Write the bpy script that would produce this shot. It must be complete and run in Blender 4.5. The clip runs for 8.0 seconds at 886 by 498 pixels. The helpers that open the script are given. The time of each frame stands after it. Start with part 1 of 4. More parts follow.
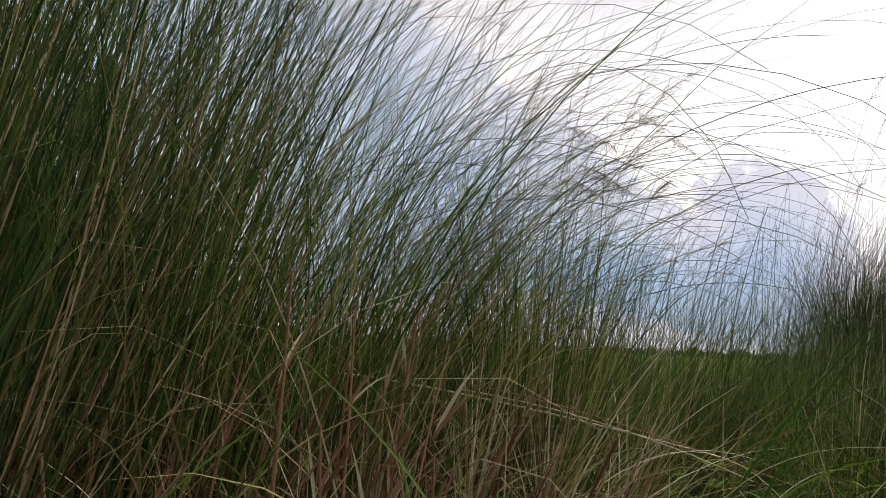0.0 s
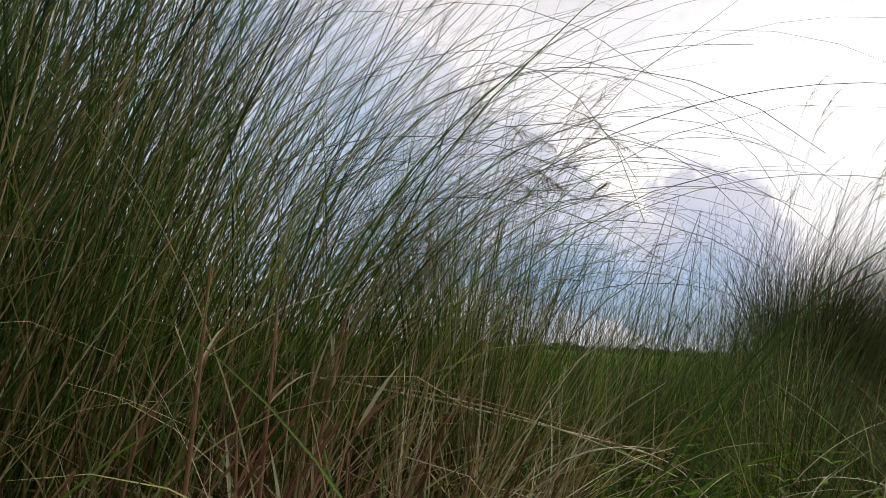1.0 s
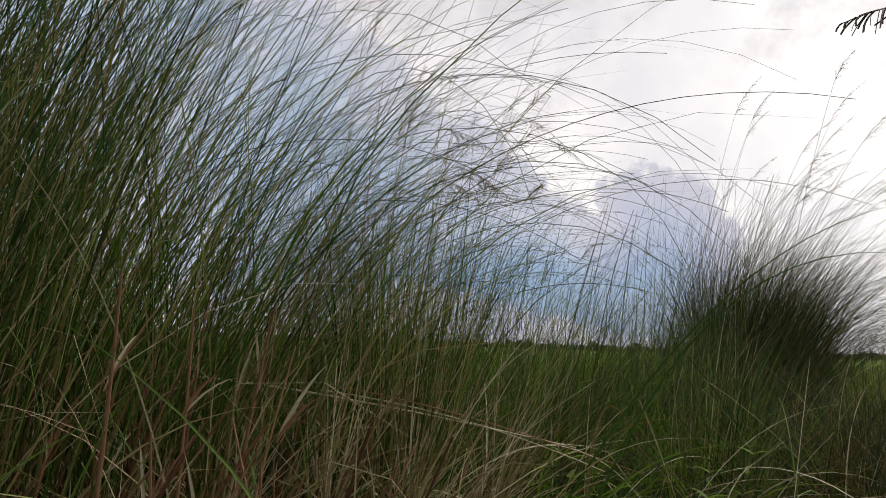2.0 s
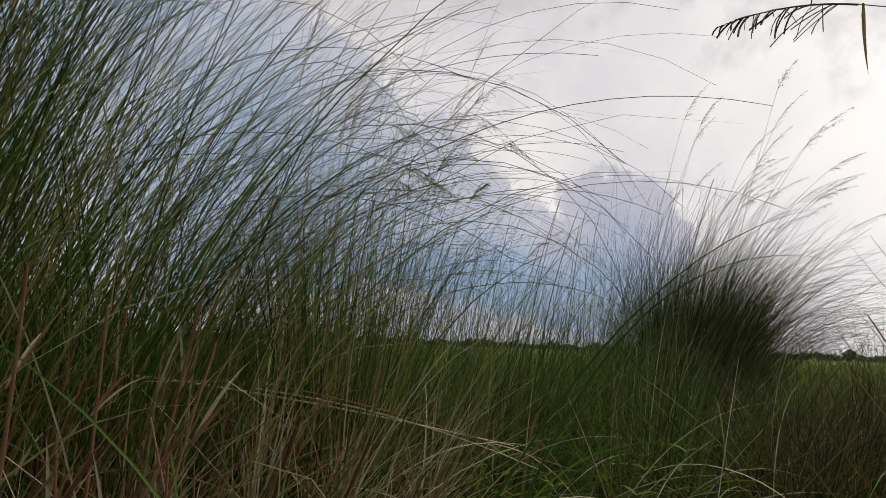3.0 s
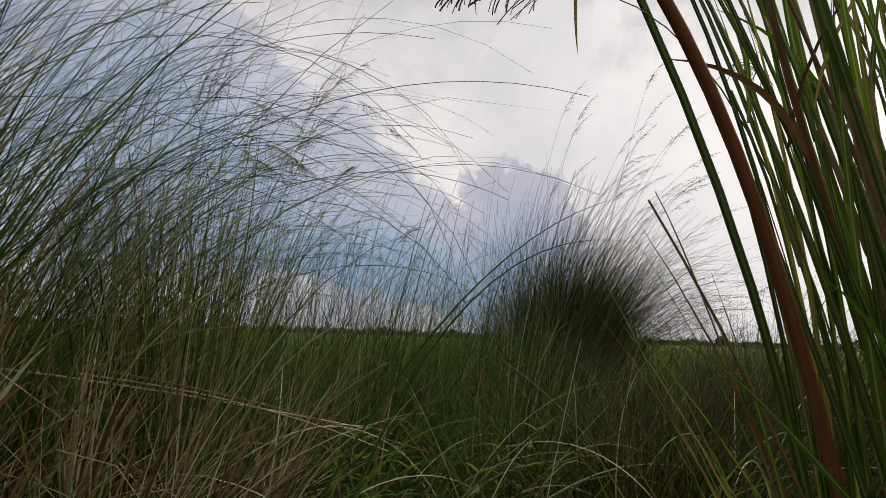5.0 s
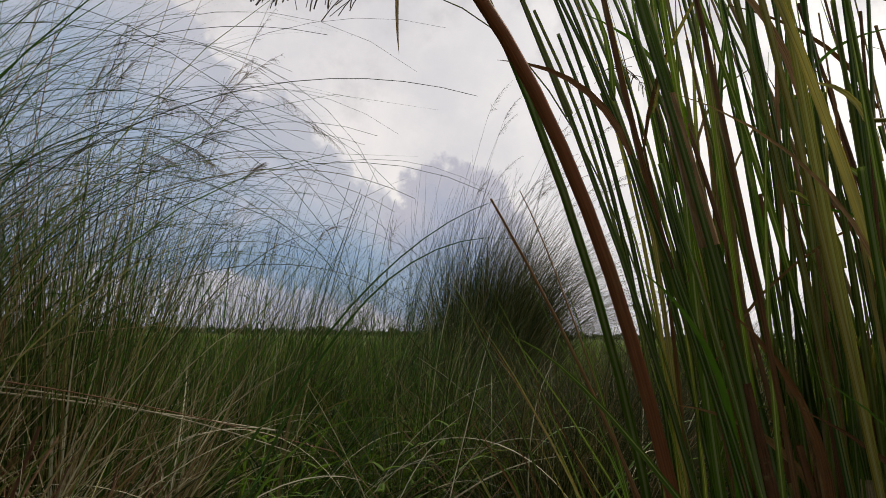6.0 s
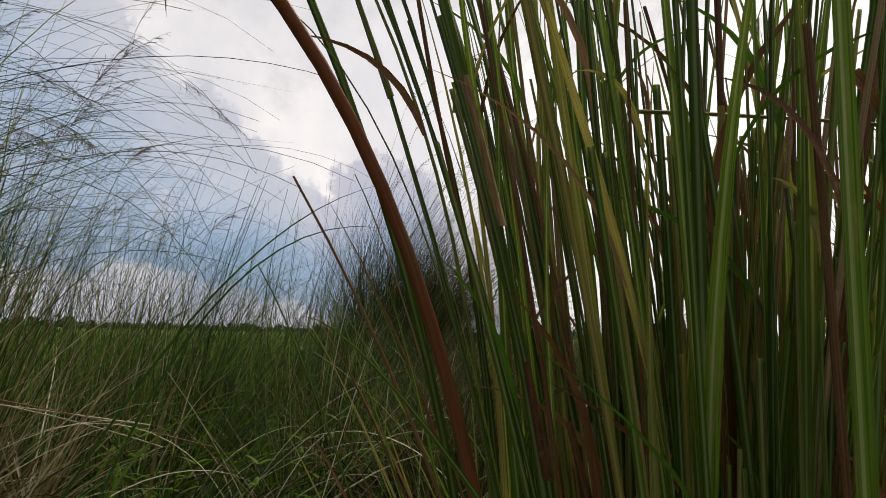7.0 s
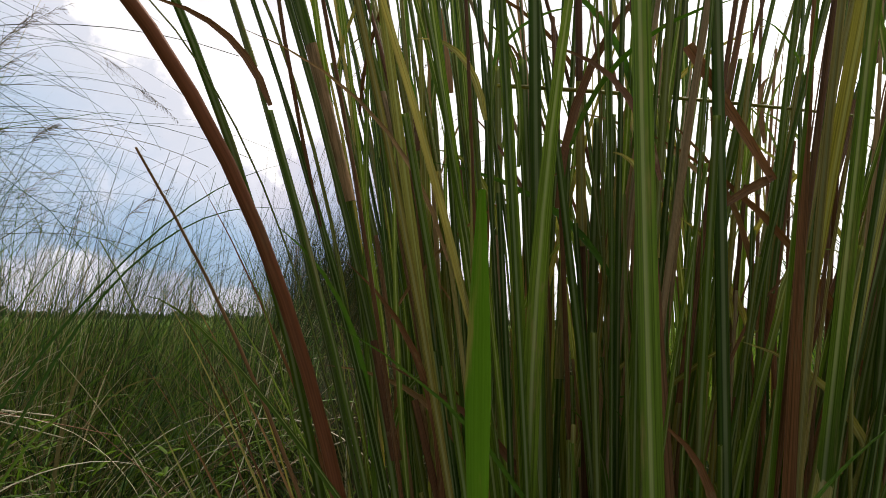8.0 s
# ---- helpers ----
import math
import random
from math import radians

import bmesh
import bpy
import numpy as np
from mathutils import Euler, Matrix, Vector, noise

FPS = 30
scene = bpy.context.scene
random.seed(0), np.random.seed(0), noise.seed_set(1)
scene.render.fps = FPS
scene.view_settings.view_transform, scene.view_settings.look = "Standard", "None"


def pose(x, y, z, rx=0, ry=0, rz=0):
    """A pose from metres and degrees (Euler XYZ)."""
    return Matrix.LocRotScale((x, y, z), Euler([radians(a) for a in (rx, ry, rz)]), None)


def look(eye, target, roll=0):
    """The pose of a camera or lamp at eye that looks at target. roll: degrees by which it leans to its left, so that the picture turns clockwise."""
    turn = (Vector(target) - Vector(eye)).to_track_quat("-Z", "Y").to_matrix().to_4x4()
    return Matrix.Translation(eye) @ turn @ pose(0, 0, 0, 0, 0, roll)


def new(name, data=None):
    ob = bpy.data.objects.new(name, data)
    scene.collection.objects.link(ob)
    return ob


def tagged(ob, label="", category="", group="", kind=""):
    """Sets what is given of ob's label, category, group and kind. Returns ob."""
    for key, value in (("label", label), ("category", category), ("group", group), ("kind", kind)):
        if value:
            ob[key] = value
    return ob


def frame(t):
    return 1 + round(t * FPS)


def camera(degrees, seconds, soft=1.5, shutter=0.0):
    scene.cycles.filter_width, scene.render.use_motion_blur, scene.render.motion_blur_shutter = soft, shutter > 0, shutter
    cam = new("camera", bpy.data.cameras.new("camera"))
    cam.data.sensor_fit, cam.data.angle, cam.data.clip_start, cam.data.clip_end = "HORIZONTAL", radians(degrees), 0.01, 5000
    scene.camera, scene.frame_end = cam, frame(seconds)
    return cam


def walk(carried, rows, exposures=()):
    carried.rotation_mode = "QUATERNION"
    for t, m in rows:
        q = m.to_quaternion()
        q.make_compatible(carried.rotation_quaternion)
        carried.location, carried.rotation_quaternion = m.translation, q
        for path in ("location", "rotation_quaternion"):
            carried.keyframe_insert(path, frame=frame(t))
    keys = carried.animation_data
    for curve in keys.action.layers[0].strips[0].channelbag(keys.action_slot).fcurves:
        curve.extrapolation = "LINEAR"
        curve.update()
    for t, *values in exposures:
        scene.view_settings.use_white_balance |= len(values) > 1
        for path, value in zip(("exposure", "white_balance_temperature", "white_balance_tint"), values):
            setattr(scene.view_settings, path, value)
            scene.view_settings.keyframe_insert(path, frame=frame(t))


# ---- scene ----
# camera and walk
cam = camera(70.0, 8.0, soft=0.6)
PATH = [
    (0, (0.0, 0.0, 0.9), (0.047, 1.978, 1.195), 2.5),
    (0.5, (0.025, 0.001, 0.904), (0.129, 1.977, 1.195), 3.0),
    (1, (0.061, -0.001, 0.904), (0.244, 1.969, 1.196), 2.8),
    (1.5, (0.088, -0.009, 0.909), (0.353, 1.951, 1.204), 2.2),
    (3, (0.188, -0.019, 0.916), (0.633, 1.908, 1.21), 2.2),
    (3.5, (0.217, -0.02, 0.912), (0.746, 1.886, 1.206), 2.5),
    (4, (0.265, -0.037, 0.904), (0.879, 1.845, 1.19), 2.0),
    (5.5, (0.364, -0.071, 0.904), (1.178, 1.736, 1.171), 1.7),
    (6, (0.417, -0.096, 0.907), (1.329, 1.664, 1.176), 1.0),
    (6.5, (0.473, -0.117, 0.904), (1.481, 1.59, 1.164), 0.8),
    (7, (0.533, -0.155, 0.892), (1.635, 1.492, 1.159), 1.4),
    (7.5, (0.571, -0.182, 0.889), (1.722, 1.433, 1.144), 1.9),
    (8, (0.62, -0.195, 0.886), (1.849, 1.366, 1.115), 0.9),
]
EXPOSURES = [(0.0, 0.62), (1.5, 0.44), (3.5, 0.0), (5.5, 0.0), (7.0, 0.18), (8.0, 0.58)]
walk(cam, [(t, look(eye, target, roll)) for t, eye, target, roll in PATH], EXPOSURES)

# ---------------------------------------------------------------- sky and sun
SUN_AZ, SUN_EL = 78.0, 48.0


def lin(r, g, b):
    """A linear colour from display values."""
    return tuple(((c + 0.055) / 1.055) ** 2.4 if c > 0.04045 else c / 12.92 for c in (r, g, b)) + (1.0,)


class Nodes:
    """Short-hand for building a node tree."""

    def __init__(self, tree):
        self.tree = tree
        tree.nodes.clear()

    def add(self, kind):
        return self.tree.nodes.new(kind)

    def put(self, socket, value):
        if isinstance(value, bpy.types.NodeSocket):
            self.tree.links.new(value, socket)
        else:
            socket.default_value = value

    def math(self, op, a, b=0.0, c=0.0, clamp=False):
        node = self.add("ShaderNodeMath")
        node.operation, node.use_clamp = op, clamp
        for socket, value in zip(node.inputs, (a, b, c)):
            self.put(socket, value)
        return node.outputs[0]

    def step(self, value, low, high):
        node = self.add("ShaderNodeMapRange")
        node.interpolation_type = "SMOOTHSTEP"
        self.put(node.inputs["Value"], value)
        self.put(node.inputs["From Min"], low)
        self.put(node.inputs["From Max"], high)
        return node.outputs[0]

    def mix(self, factor, a, b, blend="MIX"):
        node = self.add("ShaderNodeMix")
        node.data_type, node.blend_type = "RGBA", blend
        self.put(node.inputs[0], factor)
        self.put(node.inputs[6], a)
        self.put(node.inputs[7], b)
        return node.outputs[2]

    def noise(self, vector, scale, detail=5.0, rough=0.55, distortion=0.0):
        node = self.add("ShaderNodeTexNoise")
        self.put(node.inputs["Vector"], vector)
        self.put(node.inputs["Scale"], scale)
        self.put(node.inputs["Detail"], detail)
        self.put(node.inputs["Roughness"], rough)
        self.put(node.inputs["Distortion"], distortion)
        return node.outputs[0]


def make_sky():
    world = bpy.data.worlds.new("overcast_sky")
    scene.world = world
    world.use_nodes = True
    n = Nodes(world.node_tree)
    way = n.add("ShaderNodeTexCoord").outputs["Generated"]
    split = n.add("ShaderNodeSeparateXYZ")
    n.put(split.inputs[0], way)
    x, y, z = split.outputs
    deg = 180 / math.pi
    az = n.math("MULTIPLY", n.math("ARCTAN2", x, y), deg)
    el = n.math("MULTIPLY", n.math("ARCSINE", z), deg)
    big = n.math("SUBTRACT", n.noise(way, 3.0, 6, 0.6), 0.5)
    billow = n.math("SUBTRACT", n.noise(way, 11.0, 6, 0.62), 0.5)
    fine = n.math("SUBTRACT", n.noise(way, 30.0, 4, 0.6), 0.5)

    clear = n.add("ShaderNodeTexSky")
    clear.sky_type, clear.sun_disc = "NISHITA", False
    clear.sun_elevation, clear.sun_rotation = radians(SUN_EL), radians(SUN_AZ)
    clear.air_density, clear.dust_density = 1.0, 2.0
    blue = n.mix(1.0, clear.outputs[0], (0.085, 0.085, 0.085, 1), "MULTIPLY")

    # high thin cloud: pale, brighter round the hidden sun, with grey smears
    veil = n.mix(n.step(big, -0.16, 0.16), lin(0.84, 0.835, 0.865), lin(0.95, 0.935, 0.94))
    daz = n.math("SUBTRACT", az, SUN_AZ)
    de = n.math("SUBTRACT", el, SUN_EL - 8)
    off = n.math("SQRT", n.math("ADD", n.math("MULTIPLY", daz, daz), n.math("MULTIPLY", de, de)))
    glow = n.step(off, 60.0, 16.0)
    veil = n.mix(glow, veil, (1.12, 1.09, 1.08, 1))
    smear = n.step(n.math("ADD", n.math("MULTIPLY", billow, 0.5), n.math("ADD", big, n.math("MULTIPLY", n.math("SUBTRACT", el, 24.0), 0.02))), -0.06, 0.14)
    veil = n.mix(n.math("MULTIPLY", smear, 0.62), veil, lin(0.74, 0.735, 0.77))

    # great bank of cloud, its edge falling away to the east
    edge = n.math("ADD", n.math("MULTIPLY", az, -0.72), 28.8)
    edge = n.math("ADD", edge, n.math("ADD", n.math("MULTIPLY", billow, 9.0), n.math("MULTIPLY", fine, 3.0)))
    bank = n.step(n.math("SUBTRACT", edge, el), -0.3, 1.0)
    depth = n.step(n.math("SUBTRACT", edge, el), 0.0, 13.0)
    shade = n.mix(depth, lin(0.75, 0.76, 0.81), lin(0.635, 0.70, 0.79))
    shade = n.mix(n.math("MULTIPLY", n.step(n.math("ADD", big, n.math("MULTIPLY", billow, 0.8)), -0.05, 0.28), 0.7), shade, lin(0.82, 0.81, 0.85))
    sky = n.mix(bank, veil, shade)

    # cumulus head in front of the bright gap
    caz = n.math("SUBTRACT", az, 28.6)
    cel = n.math("SUBTRACT", el, 8.6)
    ring = n.math("SQRT", n.math("ADD", n.math("MULTIPLY", n.math("MULTIPLY", caz, caz), 1.05), n.math("MULTIPLY", cel, cel)))
    ring = n.math("ADD", ring, n.math("ADD", n.math("MULTIPLY", billow, -8.0), n.math("MULTIPLY", fine, -3.5)))
    head = n.step(ring, 7.3, 6.2)
    tone = n.mix(n.step(ring, 6.5, 1.0), lin(0.72, 0.72, 0.78), lin(0.62, 0.66, 0.76))
    sky = n.mix(n.math("MULTIPLY", head, 0.9), sky, tone)

    # clear strip low down, and bright far cumulus along the horizon
    low = n.math("ADD", el, n.math("ADD", n.math("MULTIPLY", billow, 5.0), n.math("MULTIPLY", big, 6.0)))
    strip = n.math("MULTIPLY", n.step(low, 10.5, 5.5), n.math("MULTIPLY", n.step(az, -2.0, 12.0), n.step(az, 37.0, 27.0)))
    sky = n.mix(n.math("MULTIPLY", strip, 0.8), sky, n.mix(0.7, blue, lin(0.49, 0.62, 0.77)))
    crest = n.math("MINIMUM", n.math("ADD", n.math("MULTIPLY", az, -0.36), 10.0), 5.0)
    crest = n.math("ADD", crest, n.math("ADD", n.math("MULTIPLY", billow, 6.0), n.math("MULTIPLY", fine, 4.0)))
    far = n.step(n.math("SUBTRACT", crest, el), -0.2, 0.9)
    sky = n.mix(n.math("MULTIPLY", far, 0.6), sky, n.mix(n.step(billow, -0.1, 0.15), lin(0.76, 0.75, 0.81), lin(0.92, 0.89, 0.90)))
    haze = n.step(n.math("ADD", el, n.math("MULTIPLY", fine, 3.0)), 2.6, 0.0)
    sky = n.mix(n.math("MULTIPLY", haze, 0.5), sky, lin(0.83, 0.82, 0.86))

    # an overcast dome is brightest overhead
    dome = n.math("ADD", 1.0, n.math("MULTIPLY", n.step(el, 30.0, 75.0), 0.7))
    sky = n.mix(1.0, sky, n.mix(1.0, n.math("MULTIPLY", dome, 1.0), (1.0, 0.985, 0.95, 1), "MULTIPLY"), "MULTIPLY")
    shell = n.add("ShaderNodeBackground")
    n.put(shell.inputs["Color"], sky)
    n.put(shell.inputs["Strength"], 1.0)
    n.put(n.add("ShaderNodeOutputWorld").inputs["Surface"], shell.outputs[0])


make_sky()
sun = new("sun", bpy.data.lights.new("sun", "SUN"))
sun.data.energy, sun.data.angle, sun.data.color = 1.9, radians(14), (1.0, 0.94, 0.84)
_a, _e = radians(SUN_AZ), radians(SUN_EL)
sun.matrix_world = look((40 * math.sin(_a) * math.cos(_e), 40 * math.cos(_a) * math.cos(_e), 40 * math.sin(_e)), (0, 0, 0))

# ---------------------------------------------------------------- materials


def leaf_material(name, colours, single=False, through_light=0.16, rough=0.5, streak=0.45, shine=0.15, midrib=0.0):
    """Plant tissue: a hue for each blade, veins along it, blotches, and some light let through."""
    mat = bpy.data.materials.new(name)
    mat.use_nodes = True
    n = Nodes(mat.node_tree)
    if single:
        pick = n.add("ShaderNodeObjectInfo").outputs["Random"]
    else:
        pick = n.add("ShaderNodeNewGeometry").outputs["Random Per Island"]
    ramp = n.add("ShaderNodeValToRGB")
    ramp.color_ramp.interpolation = "LINEAR"
    while len(ramp.color_ramp.elements) < len(colours):
        ramp.color_ramp.elements.new(0.5)
    for k, (element, colour) in enumerate(zip(ramp.color_ramp.elements, colours)):
        element.position, element.color = k / (len(colours) - 1), (*colour, 1)
    n.put(ramp.inputs[0], pick)
    lengthwise, crosswise = n.add("ShaderNodeAttribute"), n.add("ShaderNodeAttribute")
    lengthwise.attribute_name, crosswise.attribute_name = "along", "across"
    along, across = lengthwise.outputs["Fac"], crosswise.outputs["Fac"]
    grain_at = n.add("ShaderNodeCombineXYZ")
    n.put(grain_at.inputs[0], n.math("MULTIPLY", across, 13.0))
    n.put(grain_at.inputs[1], n.math("MULTIPLY", along, 5.0))
    n.put(grain_at.inputs[2], n.math("MULTIPLY", pick, 91.0))
    veins = n.noise(grain_at.outputs[0], 1.0, 3, 0.6)
    blotch_at = n.add("ShaderNodeCombineXYZ")
    n.put(blotch_at.inputs[0], n.math("MULTIPLY", across, 1.2))
    n.put(blotch_at.inputs[1], n.math("MULTIPLY", along, 11.0))
    n.put(blotch_at.inputs[2], n.math("MULTIPLY", pick, 57.0))
    blotch = n.noise(blotch_at.outputs[0], 1.0, 4, 0.6)
    colour = n.mix(n.math("MULTIPLY", n.step(veins, 0.35, 0.7), streak), ramp.outputs[0], (0.4, 0.42, 0.32, 1), "MULTIPLY")
    colour = n.mix(n.math("MULTIPLY", n.step(blotch, 0.56, 0.74), 0.55), colour, (0.24, 0.17, 0.07, 1))
    if midrib:
        offset = n.math("ABSOLUTE", n.math("SUBTRACT", across, 0.5))
        rib = n.math("MULTIPLY", n.step(offset, 0.16, 0.03), midrib)
        colour = n.mix(rib, colour, n.mix(0.5, colour, (0.42, 0.42, 0.20, 1)))
    gloss = n.add("ShaderNodeBsdfPrincipled")
    n.put(gloss.inputs["Base Color"], colour)
    n.put(gloss.inputs["Roughness"], n.math("ADD", n.math("MULTIPLY", veins, 0.25), rough - 0.1))
    gloss.inputs["Specular IOR Level"].default_value = shine
    bump = n.add("ShaderNodeBump")
    n.put(bump.inputs["Strength"], 0.35)
    n.put(bump.inputs["Distance"], 0.001)
    n.put(bump.inputs["Height"], veins)
    n.put(gloss.inputs["Normal"], bump.outputs[0])
    back = n.add("ShaderNodeBsdfTranslucent")
    n.put(back.inputs["Color"], n.mix(1.0, colour, (1.25, 1.35, 0.8, 1), "MULTIPLY"))
    blend = n.add("ShaderNodeMixShader")
    n.put(blend.inputs[0], through_light)
    n.put(blend.inputs[1], gloss.outputs[0])
    n.put(blend.inputs[2], back.outputs[0])
    n.put(n.add("ShaderNodeOutputMaterial").inputs["Surface"], blend.outputs[0])
    return mat


def earth_material():
    mat = bpy.data.materials.new("damp_earth_and_thatch")
    mat.use_nodes = True
    n = Nodes(mat.node_tree)
    place = n.add("ShaderNodeTexCoord").outputs["Object"]
    coarse, small = n.noise(place, 0.35, 5), n.noise(place, 14.0, 6, 0.65)
    split = n.add("ShaderNodeSeparateXYZ")
    n.put(split.inputs[0], place)
    far = n.step(split.outputs[1], 9.0, 30.0)
    soil = n.mix(n.step(small, 0.35, 0.7), (0.035, 0.026, 0.016, 1), (0.085, 0.068, 0.035, 1))
    meadow = n.mix(n.step(coarse, 0.35, 0.65), (0.075, 0.12, 0.02, 1), (0.12, 0.165, 0.034, 1))
    meadow = n.mix(n.math("MULTIPLY", n.step(small, 0.45, 0.7), 0.5), meadow, (0.03, 0.05, 0.014, 1))
    gloss = n.add("ShaderNodeBsdfPrincipled")
    n.put(gloss.inputs["Base Color"], n.mix(far, soil, meadow))
    n.put(gloss.inputs["Roughness"], 0.95)
    gloss.inputs["Specular IOR Level"].default_value = 0.05
    bump = n.add("ShaderNodeBump")
    n.put(bump.inputs["Strength"], 0.7)
    n.put(bump.inputs["Distance"], 0.03)
    n.put(bump.inputs["Height"], small)
    n.put(gloss.inputs["Normal"], bump.outputs[0])
    n.put(n.add("ShaderNodeOutputMaterial").inputs["Surface"], gloss.outputs[0])
    return mat


GREEN = leaf_material("green_blades", [(0.018, 0.042, 0.008), (0.04, 0.09, 0.014), (0.075, 0.15, 0.022), (0.145, 0.195, 0.04), (0.34, 0.30, 0.13)], through_light=0.24)
BLUEGREEN = leaf_material("dark_green_blades", [(0.014, 0.032, 0.009), (0.026, 0.06, 0.013), (0.05, 0.105, 0.020), (0.12, 0.13, 0.038)])
FADED = leaf_material("fading_blades", [(0.035, 0.042, 0.014), (0.09, 0.09, 0.03), (0.20, 0.155, 0.065), (0.36, 0.29, 0.17)])
OLIVE = leaf_material("olive_brown_blades", [(0.014, 0.020, 0.007), (0.034, 0.042, 0.013), (0.066, 0.066, 0.022), (0.15, 0.10, 0.042)])
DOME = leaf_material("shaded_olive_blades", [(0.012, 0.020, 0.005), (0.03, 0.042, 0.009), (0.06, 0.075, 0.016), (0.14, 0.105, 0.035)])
STRAW = leaf_material("straw_blades", [(0.16, 0.10, 0.04), (0.30, 0.22, 0.11), (0.50, 0.45, 0.31), (0.24, 0.12, 0.05)], through_light=0.15)
RUST = leaf_material("rust_brown_sheaths", [(0.11, 0.05, 0.028), (0.21, 0.105, 0.055), (0.34, 0.21, 0.12)], through_light=0.1)
MEADOW = leaf_material("meadow_blades", [(0.03, 0.065, 0.008), (0.085, 0.155, 0.014), (0.13, 0.205, 0.022), (0.20, 0.235, 0.045)], through_light=0.5)
PLUME = leaf_material("seed_plume", [(0.12, 0.09, 0.07), (0.20, 0.15, 0.11), (0.28, 0.22, 0.17)], through_light=0.35)
REED = leaf_material("reed_green", [(0.06, 0.10, 0.010), (0.105, 0.16, 0.014), (0.155, 0.21, 0.022), (0.06, 0.11, 0.016), (0.25, 0.25, 0.045)], single=True, through_light=0.42, streak=0.9, shine=0.14, rough=0.45, midrib=0.8)
REED_FADED = leaf_material("reed_yellowed", [(0.36, 0.27, 0.05), (0.22, 0.21, 0.035), (0.44, 0.33, 0.10), (0.17, 0.18, 0.03)], single=True, through_light=0.32, streak=0.9, shine=0.15, rough=0.45, midrib=0.6)
REED_BROWN = leaf_material("reed_brown", [(0.24, 0.10, 0.035), (0.13, 0.055, 0.022), (0.33, 0.17, 0.065), (0.40, 0.28, 0.14)], single=True, through_light=0.12, streak=0.9)
REED_RED = leaf_material("reed_red_brown", [(0.20, 0.065, 0.024), (0.27, 0.09, 0.032)], single=True, through_light=0.1, streak=0.6, shine=0.3)
LIME = leaf_material("young_leaf", [(0.06, 0.135, 0.010), (0.08, 0.16, 0.013)], single=True, through_light=0.25, streak=0.35)
CROWN = leaf_material("far_foliage", [(0.03, 0.055, 0.02), (0.045, 0.075, 0.025), (0.06, 0.09, 0.035)])
EARTH = earth_material()

# ---------------------------------------------------------------- makers


def mesh_of(name, points, faces, along=None, across=None, smooth=True):
    """A mesh from arrays of points and quads."""
    mesh = bpy.data.meshes.new(name)
    faces = np.asarray(faces, np.int32)
    width = faces.shape[1]
    mesh.vertices.add(len(points))
    mesh.vertices.foreach_set("co", np.asarray(points, np.float32).ravel())
    mesh.loops.add(faces.size)
    mesh.loops.foreach_set("vertex_index", faces.ravel())
    mesh.polygons.add(len(faces))
    mesh.polygons.foreach_set("loop_start", np.arange(len(faces), dtype=np.int32) * width)
    mesh.polygons.foreach_set("use_smooth", np.full(len(faces), smooth))
    for key, values in (("along", along), ("across", across)):
        if values is not None:
            mesh.attributes.new(key, "FLOAT", "POINT").data.foreach_set("value", np.asarray(values, np.float32).ravel())
    mesh.update()
    mesh.validate()
    return mesh


def part(name, mesh, material, parent=None, label="", kind=""):
    """One mesh object, under a thing or under a part."""
    if not mesh.materials:
        mesh.materials.append(material)
    ob = new(name, mesh)
    if parent is not None:
        ob.parent = parent
        ob.matrix_parent_inverse = parent.matrix_basis.inverted()
    return tagged(ob, label=label, kind=kind)


def thing(name, place, label, category, group=""):
    ob = new(name)
    ob.location = place
    ob.empty_display_size = 0.1
    return tagged(ob, label=label, category=category, group=group)


def skin(spine, side, width, across_kind):
    """Points, quads, along and across of many blades. spine N,K,3; side N,K,3; width N,K."""
    count, rings, _ = spine.shape
    ahead = np.gradient(spine, axis=1)
    ahead /= np.linalg.norm(ahead, axis=2, keepdims=True) + 1e-9
    normal = np.cross(side, ahead)
    half = width[..., None] / 2
    if across_kind == "fold":  # a leaf folded along its midrib
        cols = [spine - side * half, spine + normal * half * 0.55, spine + side * half]
        over = [0.0, 0.5, 1.0]
        closed = False
    else:  # a hollow stem, a little flattened
        sides, flat = across_kind
        cols, over = [], []
        for k in range(sides):
            a = 2 * math.pi * k / sides
            cols.append(spine + side * half * math.cos(a) + normal * half * flat * math.sin(a))
            over.append(abs(1 - 2 * k / sides))
        closed = True
    m = len(cols)
    points = np.stack(cols, 2).reshape(-1, 3)
    index = np.arange(count * rings * m).reshape(count, rings, m)
    quads = []
    for k in range(m if closed else m - 1):
        j = (k + 1) % m
        quads.append(np.stack([index[:, :-1, k], index[:, :-1, j], index[:, 1:, j], index[:, 1:, k]], -1).reshape(-1, 4))
    s = np.broadcast_to(np.linspace(0, 1, rings)[None, :, None], (count, rings, m))
    c = np.broadcast_to(np.array(over)[None, None, :], (count, rings, m))
    return points, np.concatenate(quads), s.ravel(), c.ravel()


def taper(s, kind):
    if kind == "blade":
        return np.clip(np.minimum(0.55 + s * 3.0, 1.0) * (1 - s ** 2.2), 0.04, 1)
    if kind == "pointed":
        return np.clip((1 - 0.35 * s) * np.minimum(1.0, ((1 - s) / 0.07) ** 0.6), 0.12, 1)
    if kind == "wisp":
        return np.clip(1 - s * 0.7, 0.1, 1)
    return np.clip(1 - 0.35 * s, 0.1, 1)


